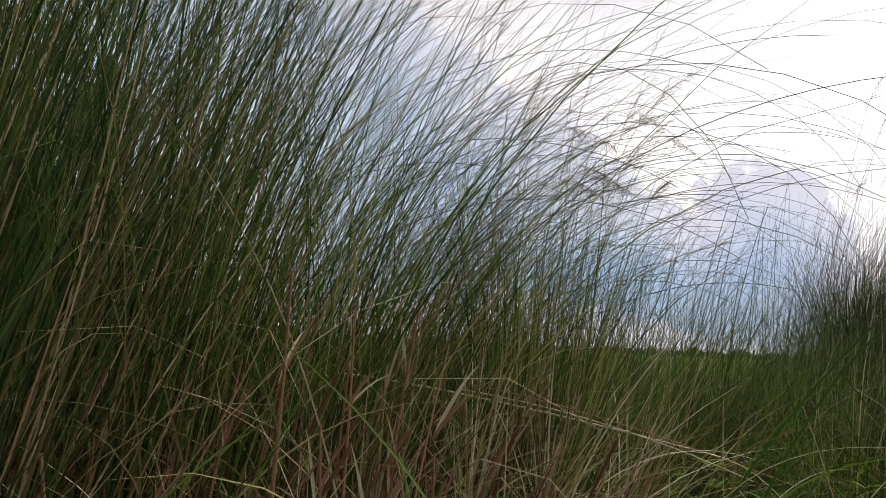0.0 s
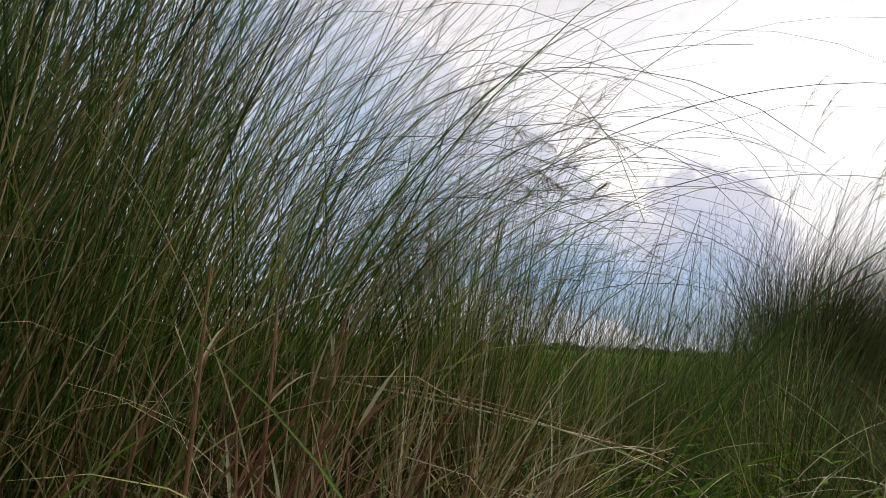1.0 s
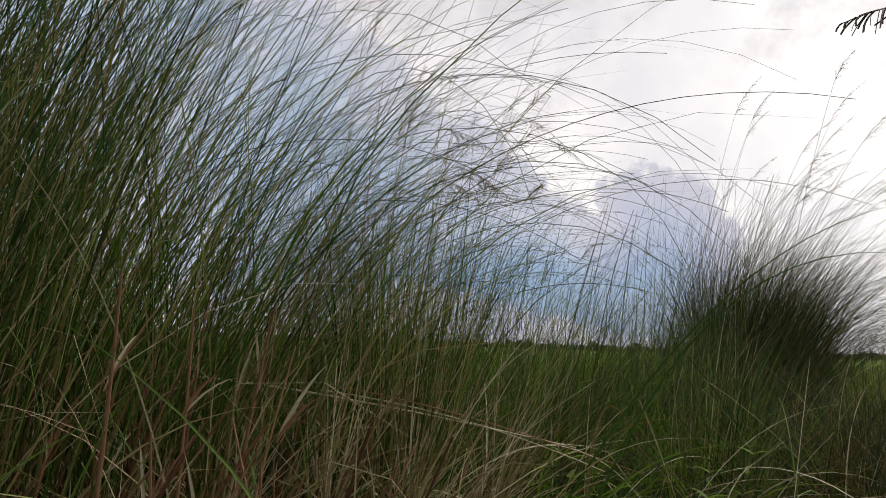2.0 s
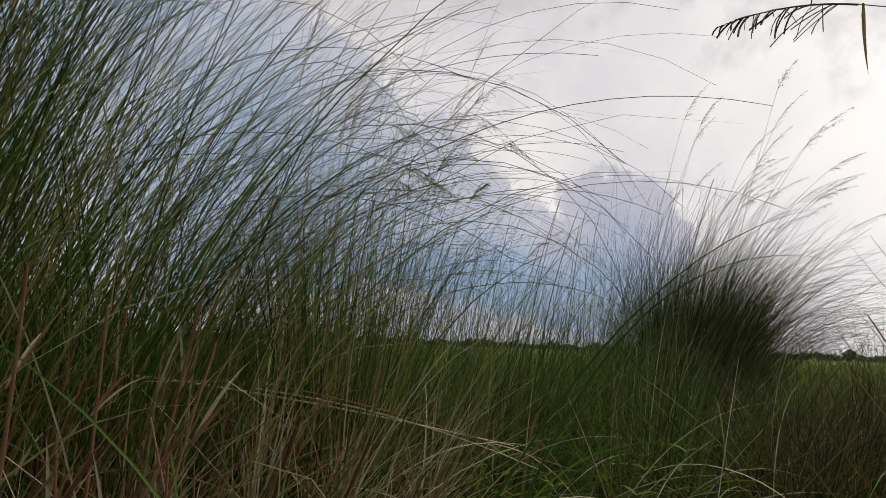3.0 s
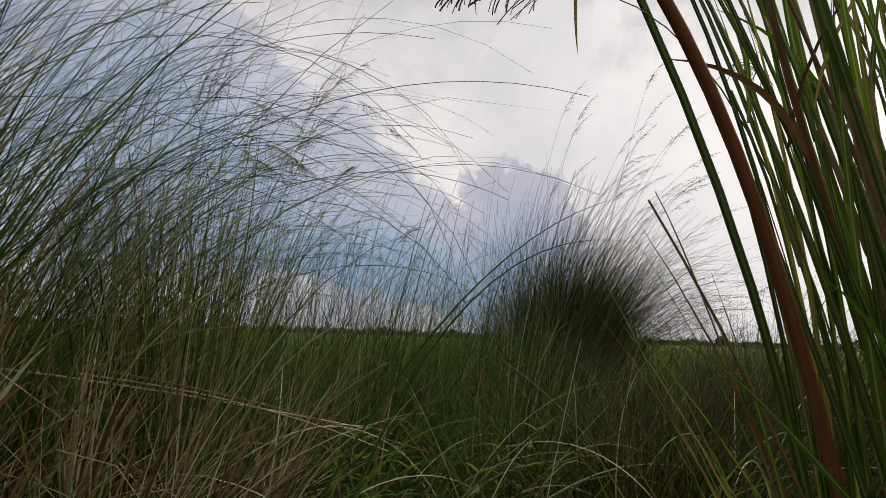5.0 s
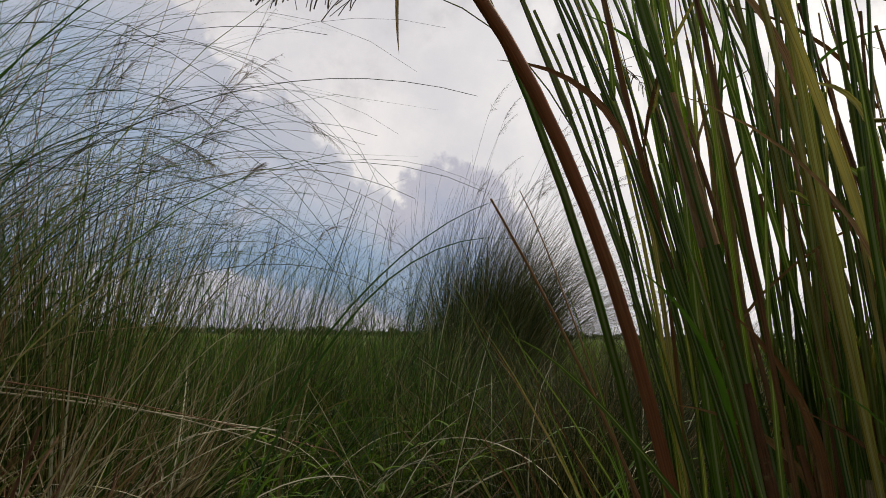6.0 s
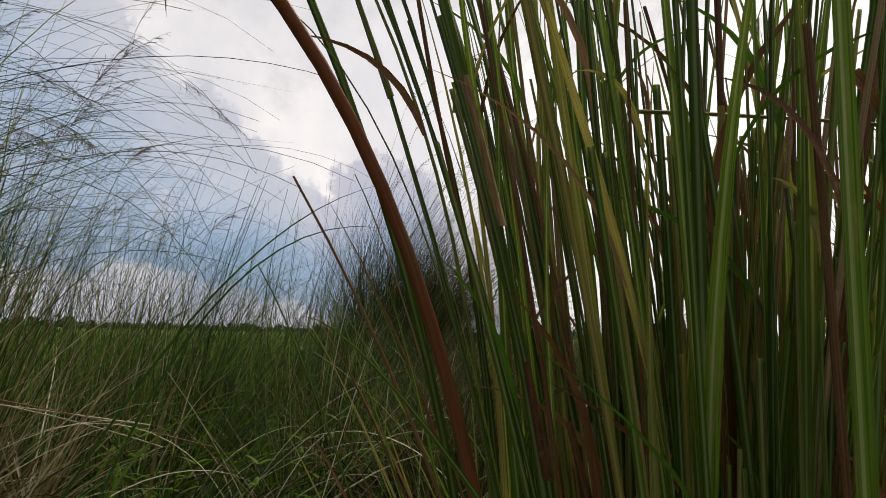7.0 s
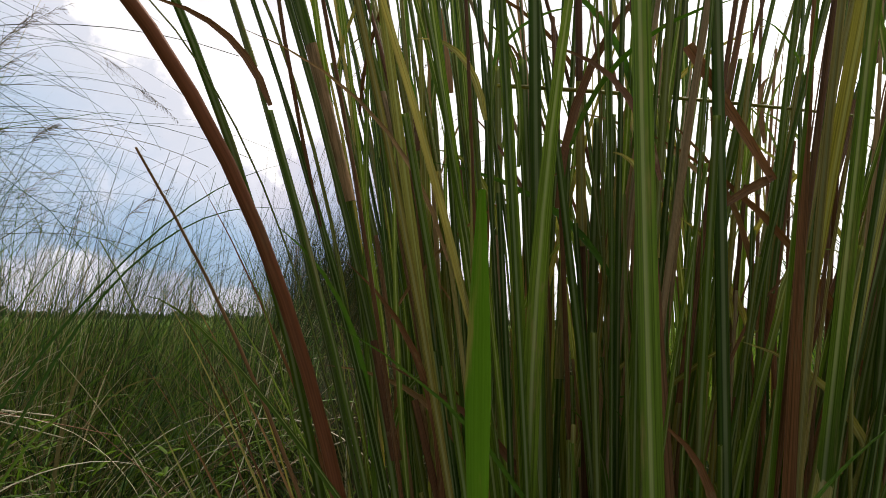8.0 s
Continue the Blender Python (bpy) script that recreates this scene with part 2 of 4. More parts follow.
def spines(rng, base, length, heading, lean, bend, rings, power=1.6, wobble=0.0):
    """Bending lines from base, for arrays of length (m), heading, first lean and further bend (radians)."""
    s = np.linspace(0, 1, rings)[None, :]
    mid = (s[:, 1:] + s[:, :-1]) / 2
    tilt = lean[:, None] + bend[:, None] * mid ** power
    turn = heading[:, None] + rng.normal(0, 1, (len(base), 1)) * wobble * mid
    step = np.stack([np.sin(tilt) * np.cos(turn), np.sin(tilt) * np.sin(turn), np.cos(tilt)], -1)
    step *= (length / (rings - 1))[:, None, None]
    line = np.concatenate([np.zeros((len(base), 1, 3)), np.cumsum(step, 1)], 1) + base[:, None, :]
    level = np.stack([-np.sin(heading), np.cos(heading), 0 * heading], -1)[:, None, :]
    ahead = np.gradient(line, axis=1)
    ahead /= np.linalg.norm(ahead, axis=2, keepdims=True) + 1e-9
    up = np.cross(ahead, np.broadcast_to(level, ahead.shape))
    roll = rng.uniform(-1.3, 1.3, (len(base), 1, 1))
    side = level * np.cos(roll) + up * np.sin(roll)
    return line, side / (np.linalg.norm(side, axis=2, keepdims=True) + 1e-9)


def tuft(rng, name, count, centre, spread, length, lean, bend, width, material, parent, heading=None, out=0.0,
         rings=9, shape="blade", section="fold", power=2.1, wobble=0.3, label="", z=0.0, turn=0.75):
    """Many blades grown from one foot, joined into one part."""
    a, r = rng.uniform(0, 2 * math.pi, count), np.sqrt(rng.uniform(0, 1, count))
    dx, dy = spread[0] * r * np.cos(a), spread[1] * r * np.sin(a)
    base = np.stack([centre[0] + dx, centre[1] + dy, np.full(count, z)], -1)
    size = rng.uniform(*length, count)
    first = rng.normal(lean[0], lean[1], count)
    more = rng.normal(bend[0], bend[1], count)
    if heading is None:
        way = np.arctan2(dy, dx) + rng.normal(0, 0.5, count)
    else:
        way = heading + rng.normal(0, turn, count)
    # outward lean of the rim
    px = np.sin(first) * np.cos(way) + out * r * np.cos(a)
    py = np.sin(first) * np.sin(way) + out * r * np.sin(a)
    first, way = np.arcsin(np.clip(np.hypot(px, py), 0, 0.95)), np.arctan2(py, px)
    line, side = spines(rng, base, size, way, first, more, rings, power, wobble)
    w = rng.uniform(*width, count)[:, None] * taper(np.linspace(0, 1, rings), shape)[None, :]
    return part(name, mesh_of(name, *skin(line, side, w, section)), material, parent, label, "stuff")


def bow(p0, p1, p2, rings):
    """A line from p0 to p2, drawn towards p1."""
    s = np.linspace(0, 1, rings)[:, None]
    p0, p1, p2 = (np.array(p, float) for p in (p0, p1, p2))
    return (1 - s) ** 2 * p0 + 2 * s * (1 - s) * p1 + s * s * p2


def single(name, line, width, material, parent, shape="blade", section="fold", label="", facing=(0.4, 0.9, 0.0)):
    """One blade or stem along a line."""
    line = np.asarray(line, float)
    ahead = np.gradient(line, axis=0)
    ahead /= np.linalg.norm(ahead, axis=1, keepdims=True)
    side = np.cross(ahead, np.array(facing, float))
    side /= np.linalg.norm(side, axis=1, keepdims=True)
    w = width * taper(np.linspace(0, 1, len(line)), shape)
    points, quads, s, c = skin(line[None], side[None], w[None], section)
    return part(name, mesh_of(name, points, quads, s, c), material, parent, label)


def plume(rng, root, heading, length, droop, parent, branches=46, hang=0.09, label="", first=0.6):
    """A feathery seed head: a bending rachis with many fine hanging branchlets."""
    root = np.array(root, float)
    line, _ = spines(rng, root[None], np.array([length]), np.array([heading]), np.array([first]), np.array([droop]), 12, 1.0)
    line = line[0]
    at = rng.uniform(0.12, 1.0, branches)
    base = np.stack([np.interp(at, np.linspace(0, 1, 12), line[:, k]) for k in range(3)], -1)
    size = hang * (1.25 - at) * rng.uniform(0.6, 1.2, branches)
    way = heading + rng.normal(0, 0.7, branches)
    tilt = first + droop * at + rng.normal(0.3, 0.25, branches)
    tw, ts = spines(rng, base, size, way, tilt, rng.normal(0.5, 0.3, branches), 5, 1.0, 0.3)
    a = skin(line[None], np.broadcast_to(np.array([-math.sin(heading), math.cos(heading), 0.0]), (1, 12, 3)), np.linspace(0.0022, 0.0008, 12)[None], (3, 1.0))
    b = skin(tw, ts, np.full((branches, 5), 0.0013) * rng.uniform(0.6, 1.6, (branches, 1)), (3, 0.6))
    mesh = mesh_of("seed_plume", np.concatenate([a[0], b[0]]), np.concatenate([a[1], b[1] + len(a[0])]),
                   np.concatenate([a[2], b[2]]), np.concatenate([a[3], b[3]]))
    return part("seed_plume", mesh, PLUME, parent, label)


# ---------------------------------------------------------------- ground and distance
def make_ground():
    near = np.linspace(-6, 14, 90)
    xs = np.unique(np.round(np.concatenate([np.geomspace(14, 2500, 22) * -1, near, np.geomspace(14.5, 2500, 22)]), 3))
    ys = np.unique(np.round(np.concatenate([np.geomspace(6, 1500, 16) * -1, near, np.geomspace(14.5, 3500, 26)]), 3))
    gx, gy = np.meshgrid(xs, ys, indexing="ij")
    gz = np.array([0.05 * noise.noise(Vector((x * 0.9, y * 0.9, 0))) + 0.02 * noise.noise(Vector((x * 4, y * 4, 3))) if abs(x) < 16 and abs(y) < 16 else 0.0
                   for x, y in zip(gx.ravel(), gy.ravel())])
    index = np.arange(gx.size).reshape(gx.shape)
    quads = np.stack([index[:-1, :-1], index[1:, :-1], index[1:, 1:], index[:-1, 1:]], -1).reshape(-1, 4)
    mesh = mesh_of("ground", np.stack([gx.ravel(), gy.ravel(), gz - 0.03], -1), quads)
    tagged(part("ground", mesh, EARTH), "damp brown earth and thatch under the grass, green meadow farther off", "ground", kind="structure")


make_ground()


def make_meadow():
    rng = np.random.default_rng(11)
    tufts, each = 5600, 17
    far = 4.6 * (75 / 4.6) ** rng.uniform(0, 1, tufts)
    az = np.radians(rng.uniform(-45, 85, tufts))
    rest = np.arange(tufts) >= 4000  # the same grass goes on behind and beside the path
    far = np.where(rest, 1.7 * (40 / 1.7) ** rng.uniform(0, 1, tufts), far)
    az = np.where(rest, np.radians(rng.uniform(88, 312, tufts)), az)
    tall = np.array([(0.78 if f < 11 else 0.6) + 0.28 * noise.noise(Vector((f * math.sin(a) * 0.35, f * math.cos(a) * 0.35, 7))) for f, a in zip(far, az)])
    far, az, tall = (np.repeat(v, each) for v in (far, az, tall))
    count = len(far)
    around, off = rng.uniform(0, 6.28, count), rng.uniform(0, 0.12, count) * (1 + far * 0.05)
    base = np.stack([far * np.sin(az) + off * np.cos(around), far * np.cos(az) + off * np.sin(around), np.zeros(count)], -1)
    size = tall * rng.uniform(0.55, 1.3, count)
    line, side = spines(rng, base, size, around, rng.normal(0.22, 0.15, count), rng.normal(0.8, 0.4, count), 6, 1.5, 0.3)
    w = (rng.uniform(0.004, 0.009, count) * (1 + far * 0.04))[:, None] * taper(np.linspace(0, 1, 6), "blade")[None]
    ob = part("meadow_grass", mesh_of("meadow_grass", *skin(line, side, w, "fold")), MEADOW)
    tagged(ob, "bright green knee-high meadow grass running to the horizon", "grass", kind="stuff")


make_meadow()


def make_treeline():
    rng = np.random.default_rng(5)
    spots, sizes = [], []
    az = -40.0
    while az < 80:
        far = rng.uniform(200, 280)
        tall = rng.uniform(1.5, 2.5) if rng.uniform() < 0.8 else rng.uniform(2.5, 3.9)
        wide = tall * rng.uniform(0.8, 1.6)
        spots.append((far * math.sin(radians(az)), far * math.cos(radians(az)), tall, wide))
        az += math.degrees(wide / far) * rng.uniform(0.35, 0.7)
    points, quads, s, c = [], [], [], []
    start = 0
    for x, y, tall, wide in spots:
        count = 110
        u = rng.normal(0, 1, (count, 3))
        u /= np.linalg.norm(u, axis=1, keepdims=True)
        u *= rng.uniform(0.35, 1.0, (count, 1))
        base = np.stack([x + u[:, 0] * wide * 0.6, y + u[:, 1] * wide * 0.6, np.clip(tall * 0.42 + u[:, 2] * tall * 0.5, 0.05, None)], -1)
        line, side = spines(rng, base, rng.uniform(0.5, 1.1, count) * tall * 0.3, rng.uniform(0, 6.3, count), rng.uniform(0.3, 1.6, count), np.full(count, 0.8), 3)
        got = skin(line, side, np.outer(rng.uniform(0.5, 1.0, count) * tall * 0.3, [0.7, 1.0, 0.3]), "fold")
        points.append(got[0])
        quads.append(got[1] + start)
        s.append(got[2])
        c.append(got[3])
        start += len(got[0])
    mesh = mesh_of("far_tree_line", np.concatenate(points), np.concatenate(quads), np.concatenate(s), np.concatenate(c))
    tagged(part("far_tree_line", mesh, CROWN), "low dark green line of far bushes and trees on the horizon", "trees", kind="stuff")


make_treeline()

# ---------------------------------------------------------------- tall grass clumps
EAST = 0.0  # heading of the wind
CLUMPS = "tall grass clumps"


def tall_clump(seed, centre, spread, counts, tall, lean, bend, label, dark=GREEN, wisps=120, plumes=3, wide=(0.003, 0.007), heading=EAST, singles=40, out=0.16, turn=0.75, low=OLIVE, thick=0):
    """A big tussock of wind-bent grass: sheaths at the foot, long blades, thin flowering stalks, seed heads."""
    rng = np.random.default_rng(seed)
    clump = thing("tall_grass_clump", (*centre, 0), label, "grass clump", CLUMPS)
    green, mixed, straw, rust = counts
    tuft(rng, "green_foliage", green, centre, spread, (tall * 0.7, tall * 1.12), lean, bend, wide, dark, clump, heading, out, 11, turn=turn)
    tuft(rng, "lower_growth", int(green * 0.5), centre, (spread[0] * 1.1, spread[1] * 1.1), (tall * 0.25, tall * 0.55), (lean[0], 0.16), (0.5, 0.4), wide, low, clump, None, 0.2, 8)
    if thick:
        tuft(rng, "middle_growth", thick, centre, spread, (tall * 0.42, tall * 0.75), (lean[0], 0.10), (0.45, 0.3), (wide[0] * 1.2, wide[1] * 1.25), dark, clump, heading, out, 9, turn=1.2)
    if mixed:
        tuft(rng, "fading_foliage", mixed, centre, spread, (tall * 0.55, tall * 1.05), lean, bend, wide, FADED, clump, heading, out * 1.3, 10)
    if straw:
        tuft(rng, "straw_thatch", straw, centre, spread, (tall * 0.3, tall * 0.8), (lean[0], lean[1] * 2), (bend[0] * 1.2, bend[1] * 1.5), wide, STRAW, clump, heading, 0.3, 9, turn=1.2, label="dry straw-coloured dead blades")
    if rust:
        tuft(rng, "sheath_mass", rust, (centre[0], centre[1] - spread[1] * 0.5), (spread[0], spread[1] * 0.7), (tall * 0.15, tall * 0.40), (lean[0], 0.16), (0.15, 0.2), (0.006, 0.014), RUST, clump, None, 0.25, 6, "stem", (5, 0.6), label="rust-brown dead leaf sheaths at the foot")
    if wisps:
        tuft(rng, "stalk_spray", wisps, centre, spread, (tall * 0.9, tall * 1.22), (lean[0] * 0.9, lean[1]), (bend[0] * 1.9, bend[1] * 1.2), (0.002, 0.0038), BLUEGREEN, clump, heading, 0.12, 24, "wisp", (3, 1.0), 2.2, label="thin arching flowering stalks")
    for k in range(singles):
        draw = rng.uniform()
        a, r = rng.uniform(0, 6.28), math.sqrt(rng.uniform()) * 0.9
        base = np.array([[centre[0] + spread[0] * r * math.cos(a), centre[1] + spread[1] * r * math.sin(a), 0.0]])
        line, side = spines(rng, base, np.array([tall * rng.uniform(0.8, 1.15)]), np.array([heading + rng.normal(0, 0.4)]),
                            np.array([rng.normal(lean[0], lean[1])]), np.array([rng.normal(bend[0], bend[1])]), 11, 2.1)
        single("grass_blade", line[0], rng.uniform(wide[0], wide[1] * 1.25), (dark, FADED, STRAW)[int(draw * 2.99)], clump, facing=(rng.normal(), rng.normal(), 0.2))
    for k in range(plumes):
        length = tall * rng.uniform(0.9, 1.12)
        way = heading + rng.normal(0, 0.3)
        base = np.array([[centre[0] + rng.normal(0, spread[0] * 0.4), centre[1] + rng.normal(0, spread[1] * 0.4), 0.0]])
        line, side = spines(rng, base, np.array([length]), np.array([way]), np.array([rng.normal(lean[0], 0.05)]), np.array([bend[0] * 0.9 + rng.normal(0, 0.12)]), 24, 2.0)
        stalk = single("flower_stalk", line[0], 0.0045, FADED, clump, "wisp", (4, 1.0))
        end = line[0][-1] - line[0][-2]
        plume(rng, line[0][-1], math.atan2(end[1], end[0]), rng.uniform(0.26, 0.42), 0.55, stalk, 52, 0.075, "", math.acos(end[2] / np.linalg.norm(end)))
    return clump


FINE = (0.0022, 0.0055)
tall_clump(21, (-1.12, 1.30), (0.42, 0.36), (760, 600, 210, 190), 2.4, (0.03, 0.06), (0.40, 0.3), "tall dense green and brown grass clump standing upright", BLUEGREEN, 60, 0, (0.003, 0.007))
tall_clump(32, (-1.10, 1.95), (0.45, 0.30), (620, 200, 40, 30), 2.6, (0.05, 0.06), (0.50, 0.3), "tall dense dark green grass clump behind the upright one", BLUEGREEN, 60, 0, (0.003, 0.007))
tall_clump(38, (-1.00, 1.02), (0.24, 0.20), (420, 120, 40, 60), 2.1, (0.03, 0.07), (0.45, 0.3), "dark green upright grass clump with brown foot", BLUEGREEN, 30, 0, (0.003, 0.007))
tall_clump(22, (-0.66, 1.62), (0.34, 0.32), (400, 120, 60, 150), 2.2, (0.07, 0.09), (1.05, 0.40), "tall dark green grass clump leaning with the wind", GREEN, 150, 0, (0.0026, 0.006), thick=120)
tall_clump(23, (-0.24, 1.88), (0.26, 0.26), (240, 110, 70, 130), 1.95, (0.08, 0.10), (1.15, 0.45), "tall green grass clump with rust-brown foot, bent by wind", GREEN, 130, 0, (0.0026, 0.006), thick=80)
tall_clump(24, (0.30, 2.06), (0.15, 0.16), (330, 240, 120, 60), 1.5, (0.0, 0.09), (0.35, 0.4), "upright green grass clump with many dry blades", GREEN, 90, 6, (0.003, 0.0065), turn=1.6, thick=60)
tall_clump(25, (0.66, 2.85), (0.45, 0.35), (330, 60, 30, 10), 1.45, (0.04, 0.10), (0.5, 0.4), "thin stand of green grass stalks with fine arching tips", GREEN, 110, 2, FINE, low=MEADOW, thick=200)
tall_clump(26, (1.35, 3.25), (0.45, 0.40), (300, 40, 20, 6), 1.3, (0.05, 0.12), (0.5, 0.4), "sparse upright grass stalks at the meadow's edge", OLIVE, 110, 0, FINE, low=MEADOW, thick=160)
tall_clump(28, (4.5, 4.4), (0.55, 0.45), (300, 300, 200, 30), 1.2, (0.15, 0.12), (0.8, 0.4), "low faded grass clump behind the dome-shaped one", FADED, 40, 3)
tall_clump(33, (3.75, 2.75), (0.55, 0.40), (700, 260, 120, 40), 1.25, (0.14, 0.14), (0.7, 0.45), "low matted faded grass clump at the meadow's edge", OLIVE, 20, 2, singles=20)
tall_clump(34, (2.75, 2.55), (0.45, 0.35), (800, 150, 80, 30), 1.0, (0.16, 0.16), (0.7, 0.45), "low olive-brown grass clump before the dome-shaped one", OLIVE, 10, 0, singles=20)
tall_clump(35, (4.7, 3.2), (0.60, 0.45), (340, 260, 160, 40), 1.15, (0.14, 0.14), (0.7, 0.45), "low dry grass clump with straw-coloured tops", OLIVE, 20, 3, singles=20)
tall_clump(41, (2.25, 2.05), (0.38, 0.28), (650, 110, 50, 20), 0.85, (0.14, 0.16), (0.8, 0.4), "low dark olive grass clump in the undergrowth", OLIVE, 0, 0, singles=16)
tall_clump(42, (2.35, 3.35), (0.40, 0.30), (600, 110, 50, 20), 1.0, (0.14, 0.14), (0.7, 0.4), "dark olive grass clump at the foot of the combed one", OLIVE, 20, 0, singles=16)
tall_clump(36, (1.05, 2.80), (0.32, 0.25), (300, 40, 20, 8), 1.3, (0.04, 0.12), (0.5, 0.4), "fresh green grass clump with thin upright stalks", GREEN, 70, 0, FINE, singles=20, low=MEADOW)
tall_clump(37, (1.95, 3.35), (0.40, 0.30), (330, 60, 30, 10), 1.2, (0.06, 0.14), (0.5, 0.4), "fresh green grass clump at the meadow's edge", GREEN, 70, 0, FINE, singles=20, low=MEADOW)
tall_clump(39, (1.72, 2.62), (0.30, 0.25), (220, 40, 30, 8), 1.15, (0.06, 0.16), (0.6, 0.4), "low green grass clump with thin bent stalks", GREEN, 50, 0, FINE, singles=20, low=MEADOW)
tall_clump(40, (-0.30, 2.75), (0.55, 0.35), (240, 80, 40, 20), 1.7, (0.05, 0.10), (0.7, 0.4), "dark green grass clump behind the tall ones", GREEN, 90, 0, FINE, thick=100)
tall_clump(30, (3.6, 0.4), (0.60, 0.50), (220, 180, 120, 40), 1.7, (0.10, 0.12), (0.5, 0.35), "green and straw grass clump with seed heads", GREEN, 60, 5)
tall_clump(31, (2.5, -0.2), (0.40, 0.40), (120, 100, 80, 20), 1.6, (0.10, 0.12), (0.4, 0.3), "thin green and straw grass clump behind the reeds", GREEN, 60, 4)


def make_dome():
    """The wind-combed clump at the meadow's edge: a dark core, loose stalks to windward, hair and seed heads streaming to leeward."""
    rng = np.random.default_rng(27)
    x, y, lee = 2.77, 4.13, -0.45
    ax, ay = math.cos(lee), math.sin(lee)
    clump = thing("tall_grass_clump", (x, y, 0), "dense dark grass clump combed by wind, with pale feathery seed heads", "grass clump", CLUMPS)
    core = (x + 0.16 * ax, y + 0.16 * ay)
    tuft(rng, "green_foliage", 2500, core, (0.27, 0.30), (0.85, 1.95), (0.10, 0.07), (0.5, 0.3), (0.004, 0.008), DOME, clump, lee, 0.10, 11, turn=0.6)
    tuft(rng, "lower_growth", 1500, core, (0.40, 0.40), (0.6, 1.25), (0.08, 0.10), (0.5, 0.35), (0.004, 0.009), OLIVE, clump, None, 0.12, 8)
    tuft(rng, "fading_foliage", 420, core, (0.26, 0.28), (1.4, 2.0), (0.14, 0.08), (0.8, 0.35), (0.003, 0.006), FADED, clump, lee, 0.10, 11, turn=0.5)
    tuft(rng, "leeward_hair", 620, (x + 0.22 * ax, y + 0.22 * ay), (0.24, 0.28), (1.45, 2.15), (0.18, 0.09), (1.3, 0.4), (0.0026, 0.0045), OLIVE, clump, lee, 0.12, 20, "wisp", (3, 1.0), 1.9, turn=0.5, label="fine bent stalks streaming from the top")
    tuft(rng, "stalk_spray", 460, (x - 0.20 * ax, y - 0.20 * ay), (0.36, 0.34), (1.2, 2.3), (0.20, 0.08), (0.4, 0.3), (0.003, 0.005), BLUEGREEN, clump, lee, 0.05, 16, "wisp", (3, 1.0), 1.8, turn=0.5, label="thin slanting flowering stalks")
    tuft(rng, "windward_foliage", 520, (x - 0.24 * ax, y - 0.24 * ay), (0.32, 0.32), (0.7, 1.4), (0.14, 0.08), (0.5, 0.3), (0.003, 0.006), GREEN, clump, lee, 0.10, 10, turn=0.7)
    for k in range(30):
        off = rng.uniform(-0.35, 0.3)
        base = np.array([[x + off * ax + rng.normal(0, 0.1), y + off * ay + rng.normal(0, 0.1), 0.0]])
        tall = rng.uniform(1.95, 2.55) if k > 3 else rng.uniform(2.45, 2.7)
        line, side = spines(rng, base, np.array([tall]), np.array([lee + rng.normal(0, 0.3)]), np.array([rng.uniform(0.10, 0.26)]), np.array([rng.uniform(0.15, 0.75) if k > 3 else 0.15]), 22, 1.8)
        stalk = single("flower_stalk", line[0], 0.005, OLIVE if k % 2 else FADED, clump, "wisp", (4, 1.0))
        end = line[0][-1] - line[0][-2]
        plume(rng, line[0][-1], math.atan2(end[1], end[0]), rng.uniform(0.25, 0.45), 0.55, stalk, 56, 0.055, "", math.acos(end[2] / np.linalg.norm(end)))


make_dome()


def make_arcs():
    rng = np.random.default_rng(64)
    for k in range(38):
        x, y = rng.uniform(-0.90, -0.05), rng.uniform(1.55, 2.3)
        stalk = thing("arching_stalk", (x, y, 0), "long thin dark grass stalk arching over with the wind", "grass stalk", "arching stalks")
        line, side = spines(rng, np.array([[x, y, 0.0]]), np.array([rng.uniform(1.75, 2.5)]), np.array([rng.normal(0.0, 0.35)]),
                            np.array([rng.uniform(0.02, 0.2)]), np.array([rng.uniform(1.5, 2.1)]), 32, 1.6)
        single("stalk", line[0], rng.uniform(0.003, 0.005), OLIVE if k % 3 else FADED, stalk, "wisp", (4, 0.8))


make_arcs()

